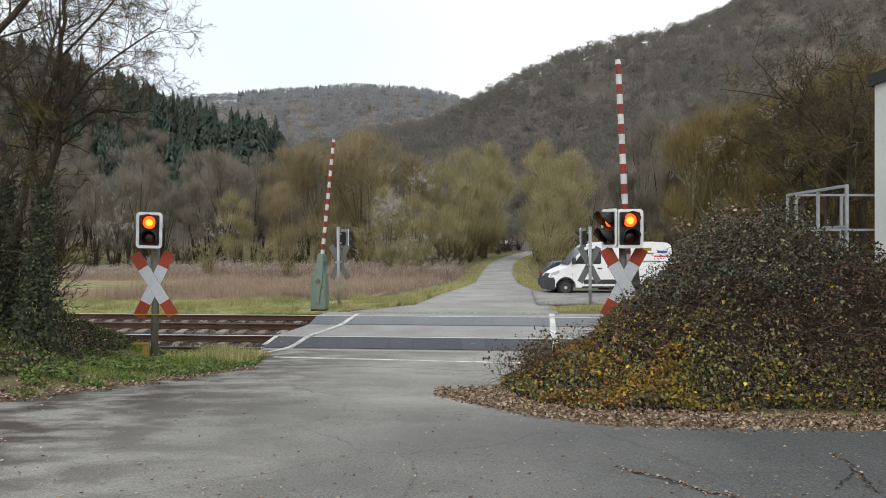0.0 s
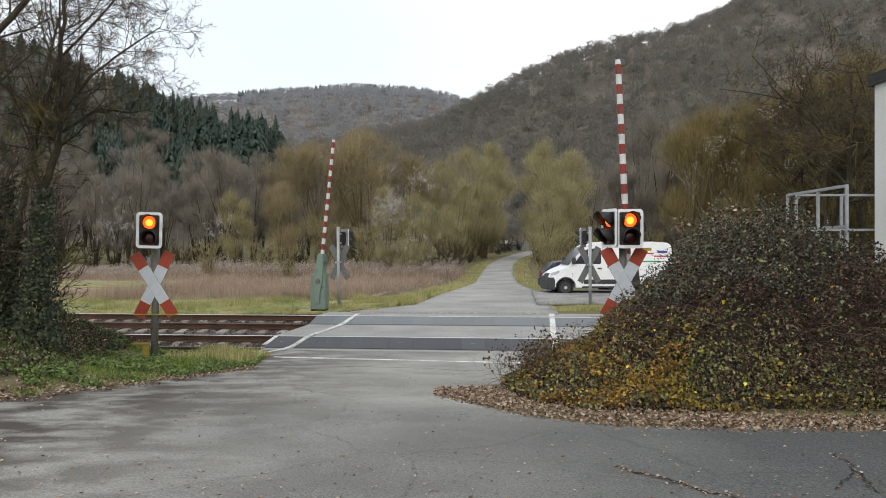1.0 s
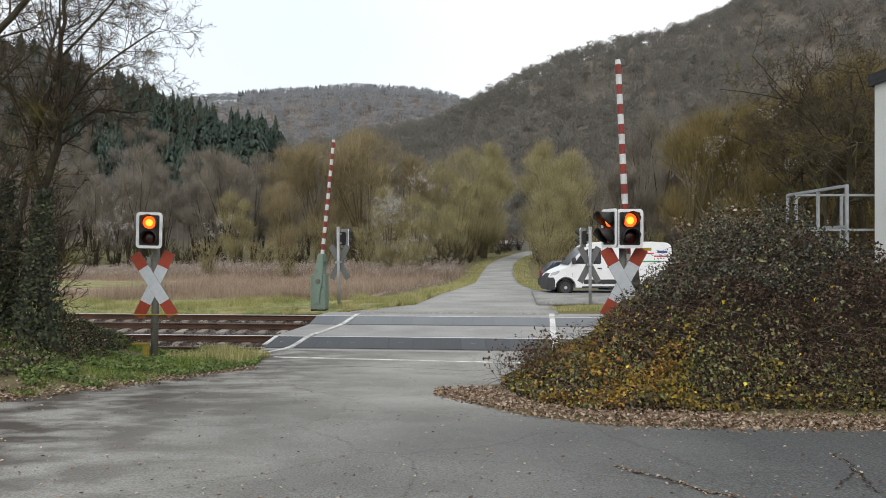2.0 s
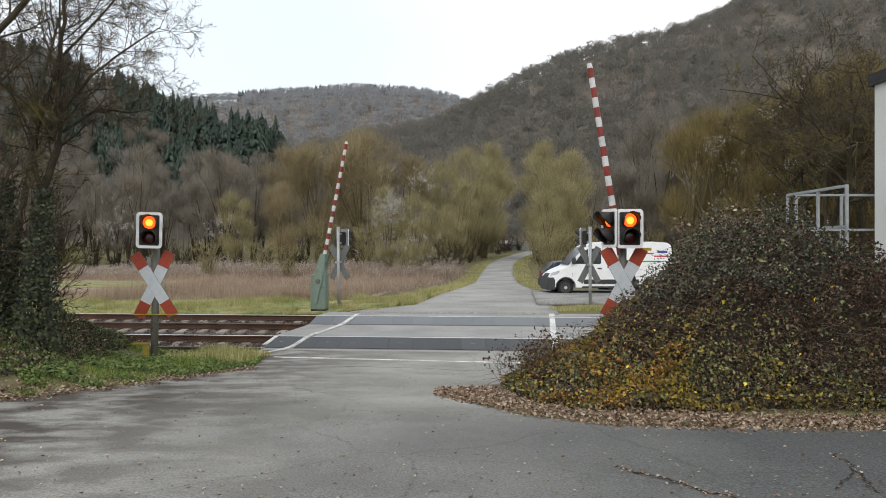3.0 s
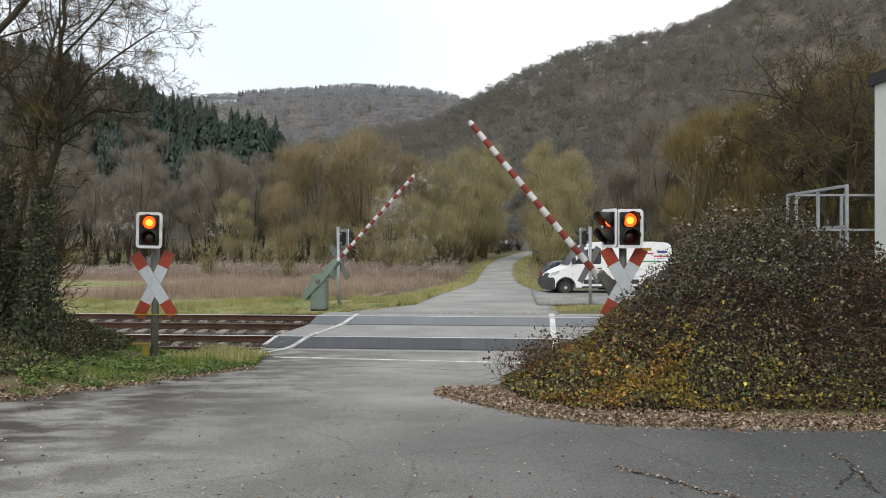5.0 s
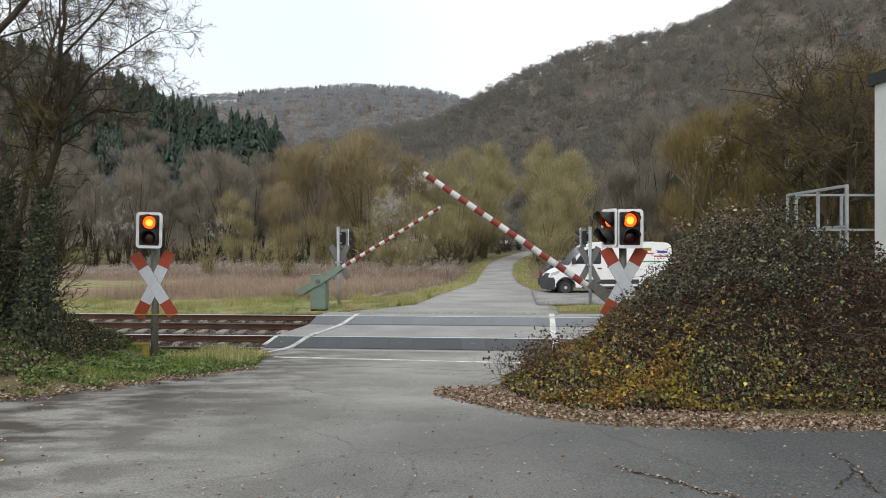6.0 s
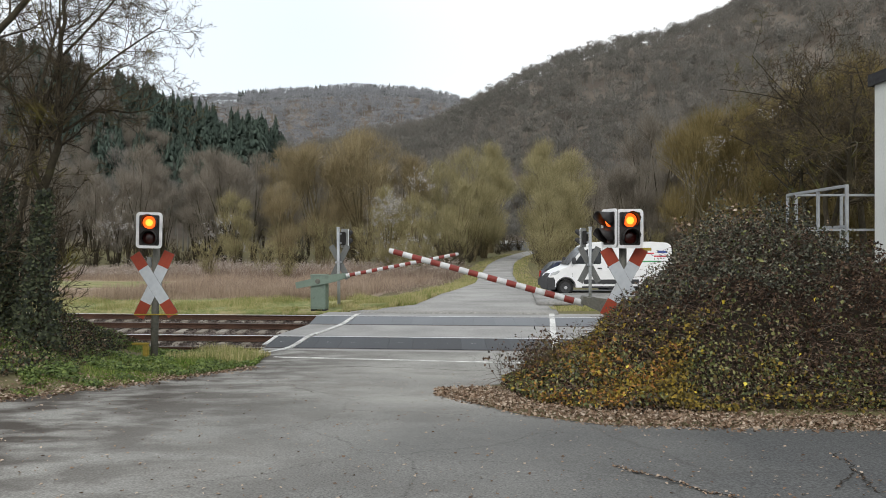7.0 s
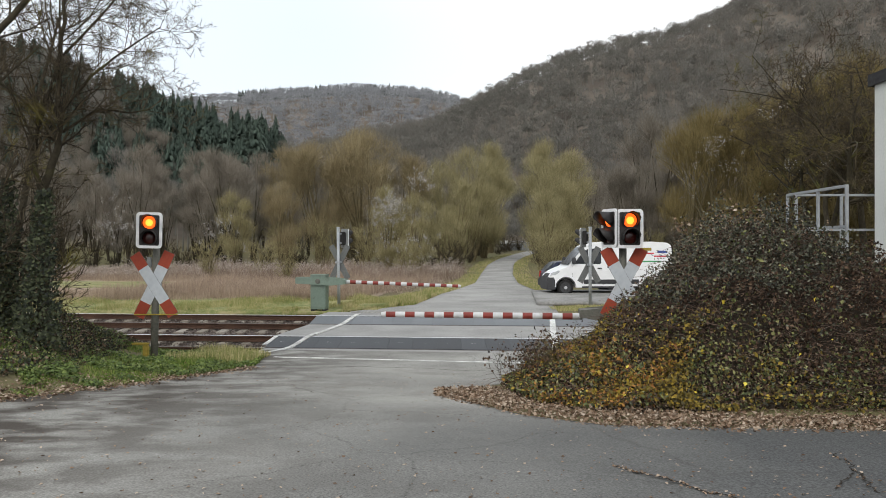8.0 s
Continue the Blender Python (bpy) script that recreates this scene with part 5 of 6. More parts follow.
def weeds():
    rnd = random.Random(23)
    b, fl = Bunch(), Bunch()
    for i in range(2600):
        y = rnd.uniform(62, 84) if i < 2200 else rnd.uniform(36, 62)
        x = rnd.uniform((-0.60 if i < 2200 else -0.3) * y, far_road_edges(y)[0] - 2.0)
        z = float(land(x, y))
        clump = noise.noise((x * 0.16, y * 0.16, 3.0)) + 0.6 * noise.noise((x * 0.5, y * 0.5, 7.0))
        if clump < -0.25 and i < 2200:
            continue
        h = (0.85 + 1.1 * max(0.0, clump)) * (0.6 + 0.4 * smooth01((x + 0.42 * y) / 8)) if i < 2200 else rnd.uniform(0.35, 0.75)
        for _ in range(16):
            p = Vector((x + rnd.gauss(0, 0.35), y + rnd.gauss(0, 0.35), z))
            q = p + Vector((rnd.gauss(0, 0.35), rnd.gauss(0, 0.35), h * rnd.uniform(0.5, 1.1)))
            b.sliver(p, q, 0.018 if i < 2200 else 0.009)
            if rnd.random() < 0.6 and i < 2200 and clump > 0.02:
                for _ in range(2):
                    fl.leaf(q + rand_dir(rnd) * 0.1, rand_dir(rnd), rand_dir(rnd), 0.11, 0.035)
    tagged(new("dry_weeds", b.mesh("dry_weeds", M_REED)), "rust-brown belt of dry weeds at the edge of the meadow", "weeds", kind="stuff")
    tagged(new("weed_heads", fl.mesh("weed_heads", M_WEEDHEAD)), "pale seed heads over the dry weeds", "weeds", kind="stuff")
    # clematis seed heads hung in the trees
    fl = Bunch()
    for cx, cy, cz, rx, rz, n in ((-4.6, 70, 5.6, 1.7, 1.6, 900), (-2.0, 74, 8.4, 1.2, 0.8, 160), (-3.0, 68, 2.6, 3.0, 1.5, 260), (14.4, 43, 7.4, 1.0, 1.1, 170), (13.2, 43, 6.0, 0.9, 0.7, 50), (12.9, 30, 8.2, 0.7, 0.25, 32), (11.9, 30, 7.2, 0.6, 0.25, 32), (12.9, 29, 5.3, 0.6, 0.3, 40), (15.6, 29, 4.8, 1.2, 0.3, 24), (-25, 62, 4.0, 2.0, 1.6, 260), (-18, 64, 3.6, 1.6, 1.4, 160)):
        for _ in range(n // 5):
            c = Vector((cx + rnd.gauss(0, rx * 0.55), cy + rnd.gauss(0, 0.8), cz + rnd.gauss(0, rz * 0.55)))
            for _ in range(11):
                p = c + rand_dir(rnd) * rnd.uniform(0.02, 0.30)
                fl.leaf(p, rand_dir(rnd), rand_dir(rnd), 0.0016 * cy, 0.00055 * cy)
    tagged(new("clematis_seed_heads", fl.mesh("clematis_seed_heads", M_FLUFF)), "silvery clematis seed heads hanging in bare trees", "climber", kind="stuff")


weeds()


# ---- building with railed platform ----
M_WALL = mat("pale_rendered_wall", two((0.60, 0.62, 0.60), (0.72, 0.735, 0.71)), 0.85, 30, 0.8, 0.2, stain=((0.42, 0.42, 0.37), 1.5, 0.58, 0.75, 0.5))
M_ROOF = mat("dark_bitumen_roof_edge", two((0.022, 0.022, 0.024), (0.05, 0.05, 0.052)), 0.8, 20, 2, 0.2)
M_CONCRETE = mat("weathered_concrete", two((0.22, 0.21, 0.19), (0.34, 0.33, 0.30)), 0.9, 20, 1, 0.4)


def building():
    b = thing("railway_hut", "small pale rendered hut with a flat dark roof", "building", pose(7.15, 6.0, 0.9))
    part("wall", box(0, 5.0, 0, 7.5, 0, 4.05, 0.015), M_WALL, b, "pale rendered wall")
    part("plinth", box(-0.03, 5.03, -0.03, 7.53, -0.5, 0.35, 0.01), M_CONCRETE, b, "grey concrete plinth")
    roof = part("roof", box(-0.03, 5.03, -0.03, 7.56, 4.05, 4.14, 0.01), M_ROOF, b, "flat dark roof with overhanging edge")
    part("fascia", box(-0.06, -0.03, -0.06, 7.60, 4.0, 4.2, 0.005), M_ROOF, roof)
    part("fascia", box(-0.03, 5.03, 7.565, 7.595, 4.0, 4.2, 0.005), M_ROOF, roof)


building()


def railing():
    solid("platform", box(5.88, 7.14, 11.9, 14.2, 0.8, 1.98, 0.02), M_CONCRETE, "grey concrete platform beside the hut", "platform")
    r = thing("railing", "galvanised steel guard railing round the platform", "railing", pose(5.95, 12.0, 1.98))
    for x, y, h in ((0, 0, 1.17), (0, 0.92, 1.15), (0, 1.72, 1.15), (0, 2.06, 1.15), (0.93, 2.06, 1.15)):
        part("post", box(x - 0.022, x + 0.022, y - 0.022, y + 0.022, 0, h, 0.004), M_GALV, r)
    for z in (1.15, 0.55):
        part("rail", box(-0.02, 0.02, 0, 2.06, z - 0.022, z + 0.022, 0.004), M_GALV, r)
        part("rail", box(0, 1.6, 2.04, 2.08, z - 0.02, z + 0.02, 0.004), M_GALV, r)


railing()


# ---- parked van and car ----
M_VANWHITE = mat("white_van_paint", two((0.80, 0.81, 0.82), (0.88, 0.89, 0.90)), 0.35, 6, 1, 0.0, stain=((0.55, 0.54, 0.5), 2, 0.6, 0.8, 0.4))
M_TRIM = mat("dark_grey_plastic", two((0.03, 0.031, 0.034), (0.055, 0.056, 0.06)), 0.7, 30, 2, 0.05)
M_GLASS = mat("dark_car_glass", two((0.012, 0.014, 0.017), (0.03, 0.034, 0.04)), 0.08, 4, 1, 0.0)
M_TYRE = mat("black_tyre_rubber", two((0.015, 0.015, 0.015), (0.03, 0.03, 0.029)), 0.85, 40, 4, 0.1)
M_RIM = mat("silver_wheel_trim", two((0.48, 0.49, 0.50), (0.60, 0.61, 0.62)), 0.4, 20, 3, 0.0, metal=0.5)
M_BLUE = mat("dark_blue_car_paint", two((0.02, 0.028, 0.06), (0.035, 0.045, 0.085)), 0.3, 6, 1, 0.0)
M_TAIL = mat("red_tail_lamp", two((0.42, 0.02, 0.015), (0.6, 0.04, 0.03)), 0.25, 10, 2, 0.0)
M_CLEAR = mat("clear_headlamp", two((0.42, 0.44, 0.46), (0.6, 0.62, 0.64)), 0.15, 10, 2, 0.0)
M_SIGNBLUE = mat("blue_sign_film", two((0.03, 0.06, 0.25), (0.05, 0.09, 0.32)), 0.4, 6, 1, 0)
M_SIGNRED = mat("red_sign_film", two((0.5, 0.03, 0.05), (0.6, 0.05, 0.07)), 0.4, 6, 1, 0)
M_SIGNGREEN = mat("green_sign_film", two((0.05, 0.3, 0.1), (0.08, 0.38, 0.14)), 0.4, 6, 1, 0)


def arc(cx, cz, r, a0, a1, n=8):
    return [(cx + r * math.cos(radians(a0 + (a1 - a0) * i / n)), cz + r * math.sin(radians(a0 + (a1 - a0) * i / n))) for i in range(n + 1)]


def wheel(parent, x, y, r, w, side):
    wh = part("wheel", tube((0, -w / 2, 0), (0, w / 2, 0), r * 0.72, None, 20), M_TRIM, parent, "", pose(x, y, r))
    ty = bmesh.new()
    n, rows = 28, []
    for yy, rr in ((-w / 2, 0.66), (-w / 2, 0.92), (-w / 2 * 0.7, 1.0), (w / 2 * 0.7, 1.0), (w / 2, 0.92), (w / 2, 0.66)):
        rows.append([ty.verts.new((r * rr * math.cos(6.2832 * i / n), yy, r * rr * math.sin(6.2832 * i / n))) for i in range(n)])
    for a, b in zip(rows, rows[1:]):
        for i in range(n):
            ty.faces.new((a[i], a[(i + 1) % n], b[(i + 1) % n], b[i]))
    bmesh.ops.recalc_face_normals(ty, faces=ty.faces)
    part("tyre", ty, M_TYRE, wh, "black tyre", smooth=True)
    rim = bmesh.new()
    yo = side * w / 2
    tube((0, yo * 0.6, 0), (0, yo * 0.98, 0), r * 0.62, r * 0.52, 24, rim)
    tube((0, yo * 0.98, 0), (0, yo * 1.06, 0), r * 0.22, r * 0.16, 16, rim)
    part("rim", rim, M_RIM, wh, "silver wheel trim")
    for i in range(6):
        a = radians(60 * i)
        part("rim_slot", tube((r * 0.4 * math.cos(a), yo * 0.95, r * 0.4 * math.sin(a)), (r * 0.4 * math.cos(a), yo * 1.01, r * 0.4 * math.sin(a)), r * 0.08, None, 8), M_BLACK, wh)


def cuts(bm):
    """Extra edge loops, so that the tapered sides stay smooth."""
    for co, no in (((0, 0, 1.15), (0, 0, 1)), ((0.25, 0, 0), (1, 0, 0)), ((0.5, 0, 0), (1, 0, 0)), ((0.75, 0, 0), (1, 0, 0)), ((1.3, 0, 0), (1, 0, 0)), ((2.5, 0, 0), (1, 0, 0))):
        bmesh.ops.bisect_plane(bm, geom=list(bm.verts) + list(bm.edges) + list(bm.faces), dist=0.0005, plane_co=co, plane_no=no)
    return bm


def van_shape(bm):
    """Tuck the sides in towards the roof and round the nose in plan."""
    for v in bm.verts:
        z, x = v.co.z, v.co.x
        k = 1 - max(0, z - 1.15) * 0.085
        if x < 0.75:
            k *= 1 - 0.16 * ((0.75 - x) / 0.75) ** 2
        v.co.y *= k
    return bm


def van():
    t = thing("delivery_van", "white panel van with dark bumpers and coloured lettering", "van", pose(4.36, 34.9, float(road_z(5, 35)) + 0.05, 0, 0, 2.5) @ Matrix.Diagonal((0.965, 1, 1, 1)))
    out = [(0.10, 0.30), (0.02, 0.45), (0.03, 0.78), (0.14, 0.92), (0.42, 1.07), (0.82, 1.22), (1.28, 1.72), (1.62, 2.06), (1.9, 2.20), (2.5, 2.26), (4.6, 2.26), (5.2, 2.22), (5.38, 2.10), (5.44, 1.2), (5.44, 0.42), (5.36, 0.34)]
    out += arc(4.43, 0.34, 0.42, 0, 180) + arc(0.74, 0.34, 0.42, 0, 180)
    part("body", van_shape(cuts(prism(out, -1.02, 1.02, 0.02))), M_VANWHITE, t, "white van bodywork")
    part("front_bumper", van_shape(cuts(prism([(-0.05, 0.24), (-0.06, 0.62), (0.0, 0.78), (0.24, 0.80), (0.31, 0.66), (0.31, 0.26)], -1.045, 1.045, 0.03))), M_TRIM, t, "dark plastic front bumper")
    part("grille", van_shape(prism([(0.0, 0.78), (0.07, 0.88), (0.30, 1.0), (0.42, 1.0), (0.3, 0.88), (0.2, 0.78)], -0.6, 0.6, 0.01)), M_TRIM, t, "dark grille")
    for s in (-1, 1):
        sd = lambda o, th=0.012: van_shape(prism(o, s * 1.018, s * (1.02 + th), 0.003))
        part("headlight", van_shape(prism([(0.08, 0.84), (0.16, 0.94), (0.44, 1.06), (0.48, 1.0), (0.3, 0.86)], s * 0.80, s * 1.03, 0.008)), M_CLEAR, t, "clear headlamp")
        part("side_window", sd([(1.10, 1.33), (1.30, 1.60), (1.58, 1.90), (1.72, 1.95), (1.72, 1.34)]), M_GLASS, t, "dark side window")
        part("side_window", sd([(1.77, 1.34), (1.77, 1.96), (2.22, 1.98), (2.28, 1.92), (2.28, 1.36), (2.22, 1.32)]), M_GLASS, t, "dark side window")
        part("side_moulding", sd([(1.52, 0.50), (1.52, 0.68), (3.92, 0.68), (3.92, 0.50)], 0.02), M_TRIM, t, "dark protective side strip")
        part("sill", sd([(1.45, 0.32), (1.45, 0.40), (3.95, 0.40), (3.95, 0.32)], 0.005), M_TRIM, t)
        part("arch_trim", sd(arc(0.74, 0.34, 0.45, 12, 168) + arc(0.74, 0.34, 0.40, 168, 12), 0.012), M_TRIM, t, "dark wheel-arch edge")
        part("mirror", box(1.0, 1.16, s * 1.08 - 0.09, s * 1.08 + 0.09, 1.32, 1.60, 0.03), M_TRIM, t, "dark wing mirror")
        part("door_gap", sd([(2.36, 0.45), (2.36, 2.0), (2.372, 2.0), (2.372, 0.45)], 0.003), M_TRIM, t)
        part("door_gap", sd([(1.02, 0.78), (1.02, 1.25), (1.032, 1.25), (1.032, 0.78)], 0.003), M_TRIM, t)
        part("door_handle", sd([(2.12, 1.12), (2.12, 1.17), (2.30, 1.17), (2.30, 1.12)], 0.03), M_TRIM, t, "dark door handle")
        for x0, x1, z0, z1, mm in ((2.55, 2.62, 1.16, 1.38, M_TRIM), (2.70, 2.77, 1.16, 1.38, M_TRIM), (2.62, 2.70, 1.25, 1.29, M_TRIM), (4.1, 4.6, 1.74, 1.80, M_SIGNRED), (4.75, 5.2, 1.78, 1.88, M_SIGNBLUE), (3.9, 4.5, 1.88, 2.0, M_YELLOW), (4.6, 5.15, 1.62, 1.68, M_SIGNRED), (3.9, 4.9, 1.40, 1.46, M_SIGNGREEN), (2.95, 3.6, 1.20, 1.25, M_TRIM)):
            part("lettering_bar", sd([(x0, z0), (x0, z1), (x1, z1), (x1, z0)], 0.004), mm, t, "lettering reduced to a plain bar")
        wheel(t, 0.74, s * 0.88, 0.34, 0.22, s)
        wheel(t, 4.43, s * 0.88, 0.34, 0.22, s)
    wind = prism([(0.88, 1.29), (1.60, 2.03), (1.62, 2.05), (0.86, 1.285)], -0.93, 0.93)
    wind.transform(Matrix.Translation((-0.02, 0, 0.012)))
    part("windscreen", van_shape(wind), M_GLASS, t, "dark raked windscreen")


van()


def car():
    t = thing("hatchback", "dark blue hatchback parked behind the van", "car", pose(4.68, 38.6, float(road_z(5, 38)) + 0.02, 0, 0, 4))
    out = [(0.10, 0.32), (0.0, 0.5), (0.05, 0.92), (0.12, 1.0), (0.50, 1.40), (1.0, 1.47), (1.9, 1.45), (2.6, 1.08), (3.6, 0.94), (3.9, 0.75), (3.92, 0.35)] + arc(3.15, 0.3, 0.35, 0, 180) + arc(0.72, 0.3, 0.35, 0, 180)
    part("body", van_shape(cuts(prism(out, -0.86, 0.86, 0.03))), M_BLUE, t, "dark blue car body")
    for s in (-1, 1):
        part("side_window", van_shape(prism([(0.42, 1.0), (0.66, 1.36), (1.8, 1.37), (2.35, 1.04)], s * 0.862, s * 0.872, 0.002)), M_GLASS, t, "dark side window")
        part("tail_light", van_shape(prism([(0.01, 0.70), (0.03, 0.98), (0.18, 0.98), (0.16, 0.72)], s * 0.62, s * 0.9, 0.01)), M_TAIL, t, "red tail lamp")
        wheel(t, 0.72, s * 0.75, 0.3, 0.19, s)
        wheel(t, 3.15, s * 0.75, 0.3, 0.19, s)
    part("rear_window", van_shape(prism([(0.13, 1.02), (0.46, 1.37), (0.47, 1.385), (0.115, 1.03)], -0.68, 0.68)), M_GLASS, t, "dark rear window", pose(-0.012, 0, 0.01))
    part("bumper", van_shape(prism([(-0.05, 0.3), (-0.05, 0.62), (0.2, 0.66), (0.3, 0.34)], -0.88, 0.88, 0.02)), M_TRIM, t, "dark rear bumper")


car()


# ---- far farm shed by the road ----
def shed():
    x, y = 13.6, 180.0
    b = thing("far_shed", "low grey-blue shed beside the end of the farm road", "shed", pose(x, y, float(land(x, y)) - 0.2, 0, 0, 4))
    part("wall", box(0, 5.5, 0, 4, 0, 1.75), M_GALV, b, "grey-blue sheet wall")
    part("roof", prism([(-0.25, 1.75), (2.7, 2.25), (5.75, 1.75), (5.75, 1.87), (2.7, 2.38), (-0.25, 1.87)], -0.3, 4.3), M_CLEAR, b, "pale grey sheet roof")
    for i in range(4):
        part("wall_panel", box(0.2 + 1.3 * i, 1.35 + 1.3 * i, -0.04, 0.0, 0.3, 1.6), M_GREYBACK, b)
    for px in (-2.6, -1.5):
        sg = thing("white_sign", "small white sign on a thin post beside the farm road", "sign", pose(x + px, y - 24, float(land(x + px, y - 24))), group="signs at the end of the farm road")
        part("post", tube((0, 0, -0.2), (0, 0, 2.1), 0.03), M_GALV, sg)
        part("plate", box(-0.28, 0.28, -0.05, -0.03, 1.7, 2.3, 0.01), M_FRAMEWHITE, sg, "white plate")


shed()


# ---- brambles on the bank ----
def leaf_mesh(name, P, rnd, size, material, normal=(0, -0.5, 0.8), spread=0.8, slim=0.45, label="", category="", lie=False):
    """Folded leaves at points P, turned at random about a main direction."""
    n = len(P)
    P = np.asarray(P, float)
    N = np.asarray(normal, float) + rnd.normal(0, spread, (n, 3))
    N /= np.linalg.norm(N, axis=1)[:, None]
    D = rnd.normal(0, 1, (n, 3))
    D -= N * (D * N).sum(1)[:, None]
    D /= np.linalg.norm(D, axis=1)[:, None]
    S = np.cross(D, N)
    L = size * rnd.uniform(0.55, 1.35, n)[:, None]
    W = L * slim * rnd.uniform(0.7, 1.2, n)[:, None]
    fold = rnd.uniform(-0.1, 0.6, n)[:, None]
    mid = P + D * L * 0.45
    droop = N * L * rnd.uniform(-0.25, 0.05, n)[:, None]
    V = np.stack([P, mid + S * W + N * W * fold, P + D * L + droop, mid - S * W + N * W * fold], 1).reshape(-1, 3)
    k = np.arange(n)[:, None] * 4
    F = np.concatenate([k + np.array([[0, 1, 2]]), k + np.array([[0, 2, 3]])])
    return tagged(new(name, raw(name, V.tolist(), F.tolist(), material)), label, category, kind="stuff")


def bank_soil():
    """Leaf mould under the brambles, coloured dark for the shade between the leaves."""
    xs, ys = np.linspace(0.9, 7.2, 60), np.linspace(9.2, 16.6, 60)
    X, Y = np.meshgrid(xs, ys)
    H = land(X, Y) - np.interp(Y + SKEW * (X - 1), BASE_Q, BASE_Z)
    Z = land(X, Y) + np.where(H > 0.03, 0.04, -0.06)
    n = len(xs)
    F = [(j * n + i, j * n + i + 1, (j + 1) * n + i + 1, (j + 1) * n + i) for j in range(n - 1) for i in range(n - 1)]
    tagged(new("bank", raw("bank", np.stack([X.ravel(), Y.ravel(), Z.ravel()], 1).tolist(), F, M_MOULD, True)), "bank of leaf mould under the brambles, coloured dark for the shade in the gaps", "bank", kind="structure")


# near-black mould: shade of the bramble gaps is in its colour; also fills cracks
M_MOULD = mat("shade_dark_mould", two((0.018, 0.014, 0.010), (0.05, 0.038, 0.027)), 0.95, 25, 1.5, 0.7, dist=0.03)
bank_soil()


def bank_height(x, y):
    q = y + SKEW * (x - 1)
    return land(x, y) - np.interp(q, BASE_Q, BASE_Z)


def lumps(x, y, s, k):
    return np.array([noise.noise((a * s, b * s, k)) for a, b in zip(x, y)])


def brambles():
    rnd = np.random.RandomState(3)
    n = 135000
    x, y = rnd.uniform(0.9, 7.3, n), rnd.uniform(9.0, 16.2, n)
    h = bank_height(x, y)
    cover = np.clip(h / 0.5, 0, 1)
    keep = (h > 0.03) & (rnd.rand(n) < np.where(y > 13.5, 0.45, 1.0)) & ~((x > 5.75) & (y > 11.7)) & ~((x > 7.0))
    x, y, h, cover = x[keep], y[keep], h[keep], cover[keep]
    c = (0.14 + 0.5 * cover) * np.clip(1 + 0.75 * lumps(x, y, 1.1, 1.0) + 0.75 * lumps(x, y, 2.6, 5.0) + 0.5 * lumps(x, y, 6.0, 3.0), 0.12, 2) * (1 - 0.35 * np.clip((x - 4.8) / 1.5, 0, 1))
    c = c * (0.55 + 0.45 * smooth01((x - 2.0) / 1.7))
    u = rnd.rand(len(x)) ** 0.5
    z = land(x, y) + c * u + 0.02
    low = z - np.interp(y + SKEW * (x - 1), BASE_Q, BASE_Z)
    g = lumps(x, y, 0.7, 9.0)
    lean = np.clip((5.6 - x) / 3.0, 0, 1)
    zone = np.clip((1.25 + 0.6 * g - low) / 0.7, 0, 1)
    gold = rnd.rand(len(x)) < zone * (0.5 * np.exp(-((x - 2.2) / 0.7) ** 2) + 0.09 + 0.62 * lean ** 1.4) * np.clip(0.55 + 2.4 * lumps(x, y, 1.6, 7.0), 0.2, 1.3)
    top = (low > 1.35 + 0.5 * g) & (x < 4.7 + 1.5 * g) & ~gold & (rnd.rand(len(x)) < 0.75)
    mixed = rnd.rand(len(x))
    fresh = ~gold & (rnd.rand(len(x)) < (0.06 + 0.42 * zone) * np.clip(0.9 + 1.6 * lumps(x, y, 2.2, 13.0), 0.15, 1.8))
    green = (top | (mixed < 0.22)) & ~gold & ~fresh
    rust = gold & (x < 2.9 + 0.8 * g) & (low < 0.8) & (mixed < 0.3)
    gold = gold & ~rust
    brown = ~gold & ~green & ~fresh & ~rust
    P = np.stack([x, y, z], 1)
    leaf_mesh("bramble_leaves", P[gold], rnd, 0.052, M_BRAMBLE_GOLD, spread=1.5, slim=0.36, label="yellowing bramble leaves low on the bank", category="brambles")
    leaf_mesh("bramble_leaves", P[green], rnd, 0.043, M_BRAMBLE_DARK, spread=1.5, slim=0.36, label="dull green bramble leaves over the bank", category="brambles")
    leaf_mesh("bramble_leaves", P[brown], rnd, 0.044, M_BRAMBLE_BROWN, spread=1.5, slim=0.36, label="withered brown bramble leaves over the bank", category="brambles")
    leaf_mesh("bramble_leaves", P[fresh], rnd, 0.05, M_BRAMBLE_GREEN, spread=1.5, slim=0.36, label="green and olive bramble leaves", category="brambles")
    leaf_mesh("bramble_leaves", P[rust], rnd, 0.05, M_ORANGELEAF, spread=1.5, slim=0.36, label="rusty orange leaves at the foot of the bank", category="brambles")
    pick = rnd.choice(np.where((low < 1.5) & (u > 0.8))[0], 90)
    leaf_mesh("yellow_leaves", P[pick] + np.array([0, -0.05, 0.05]), rnd, 0.05, M_YELLOWLEAF, normal=(0, -0.6, 0.8), spread=0.7, slim=0.42, label="large bright yellow leaves caught in the brambles", category="leaves")
    # arching canes
    r2 = random.Random(6)
    b = Bunch()
    idx = rnd.choice(np.where((low > 0.75) | (rnd.rand(len(x)) < 0.25) | (x > 4.0))[0], 5200)
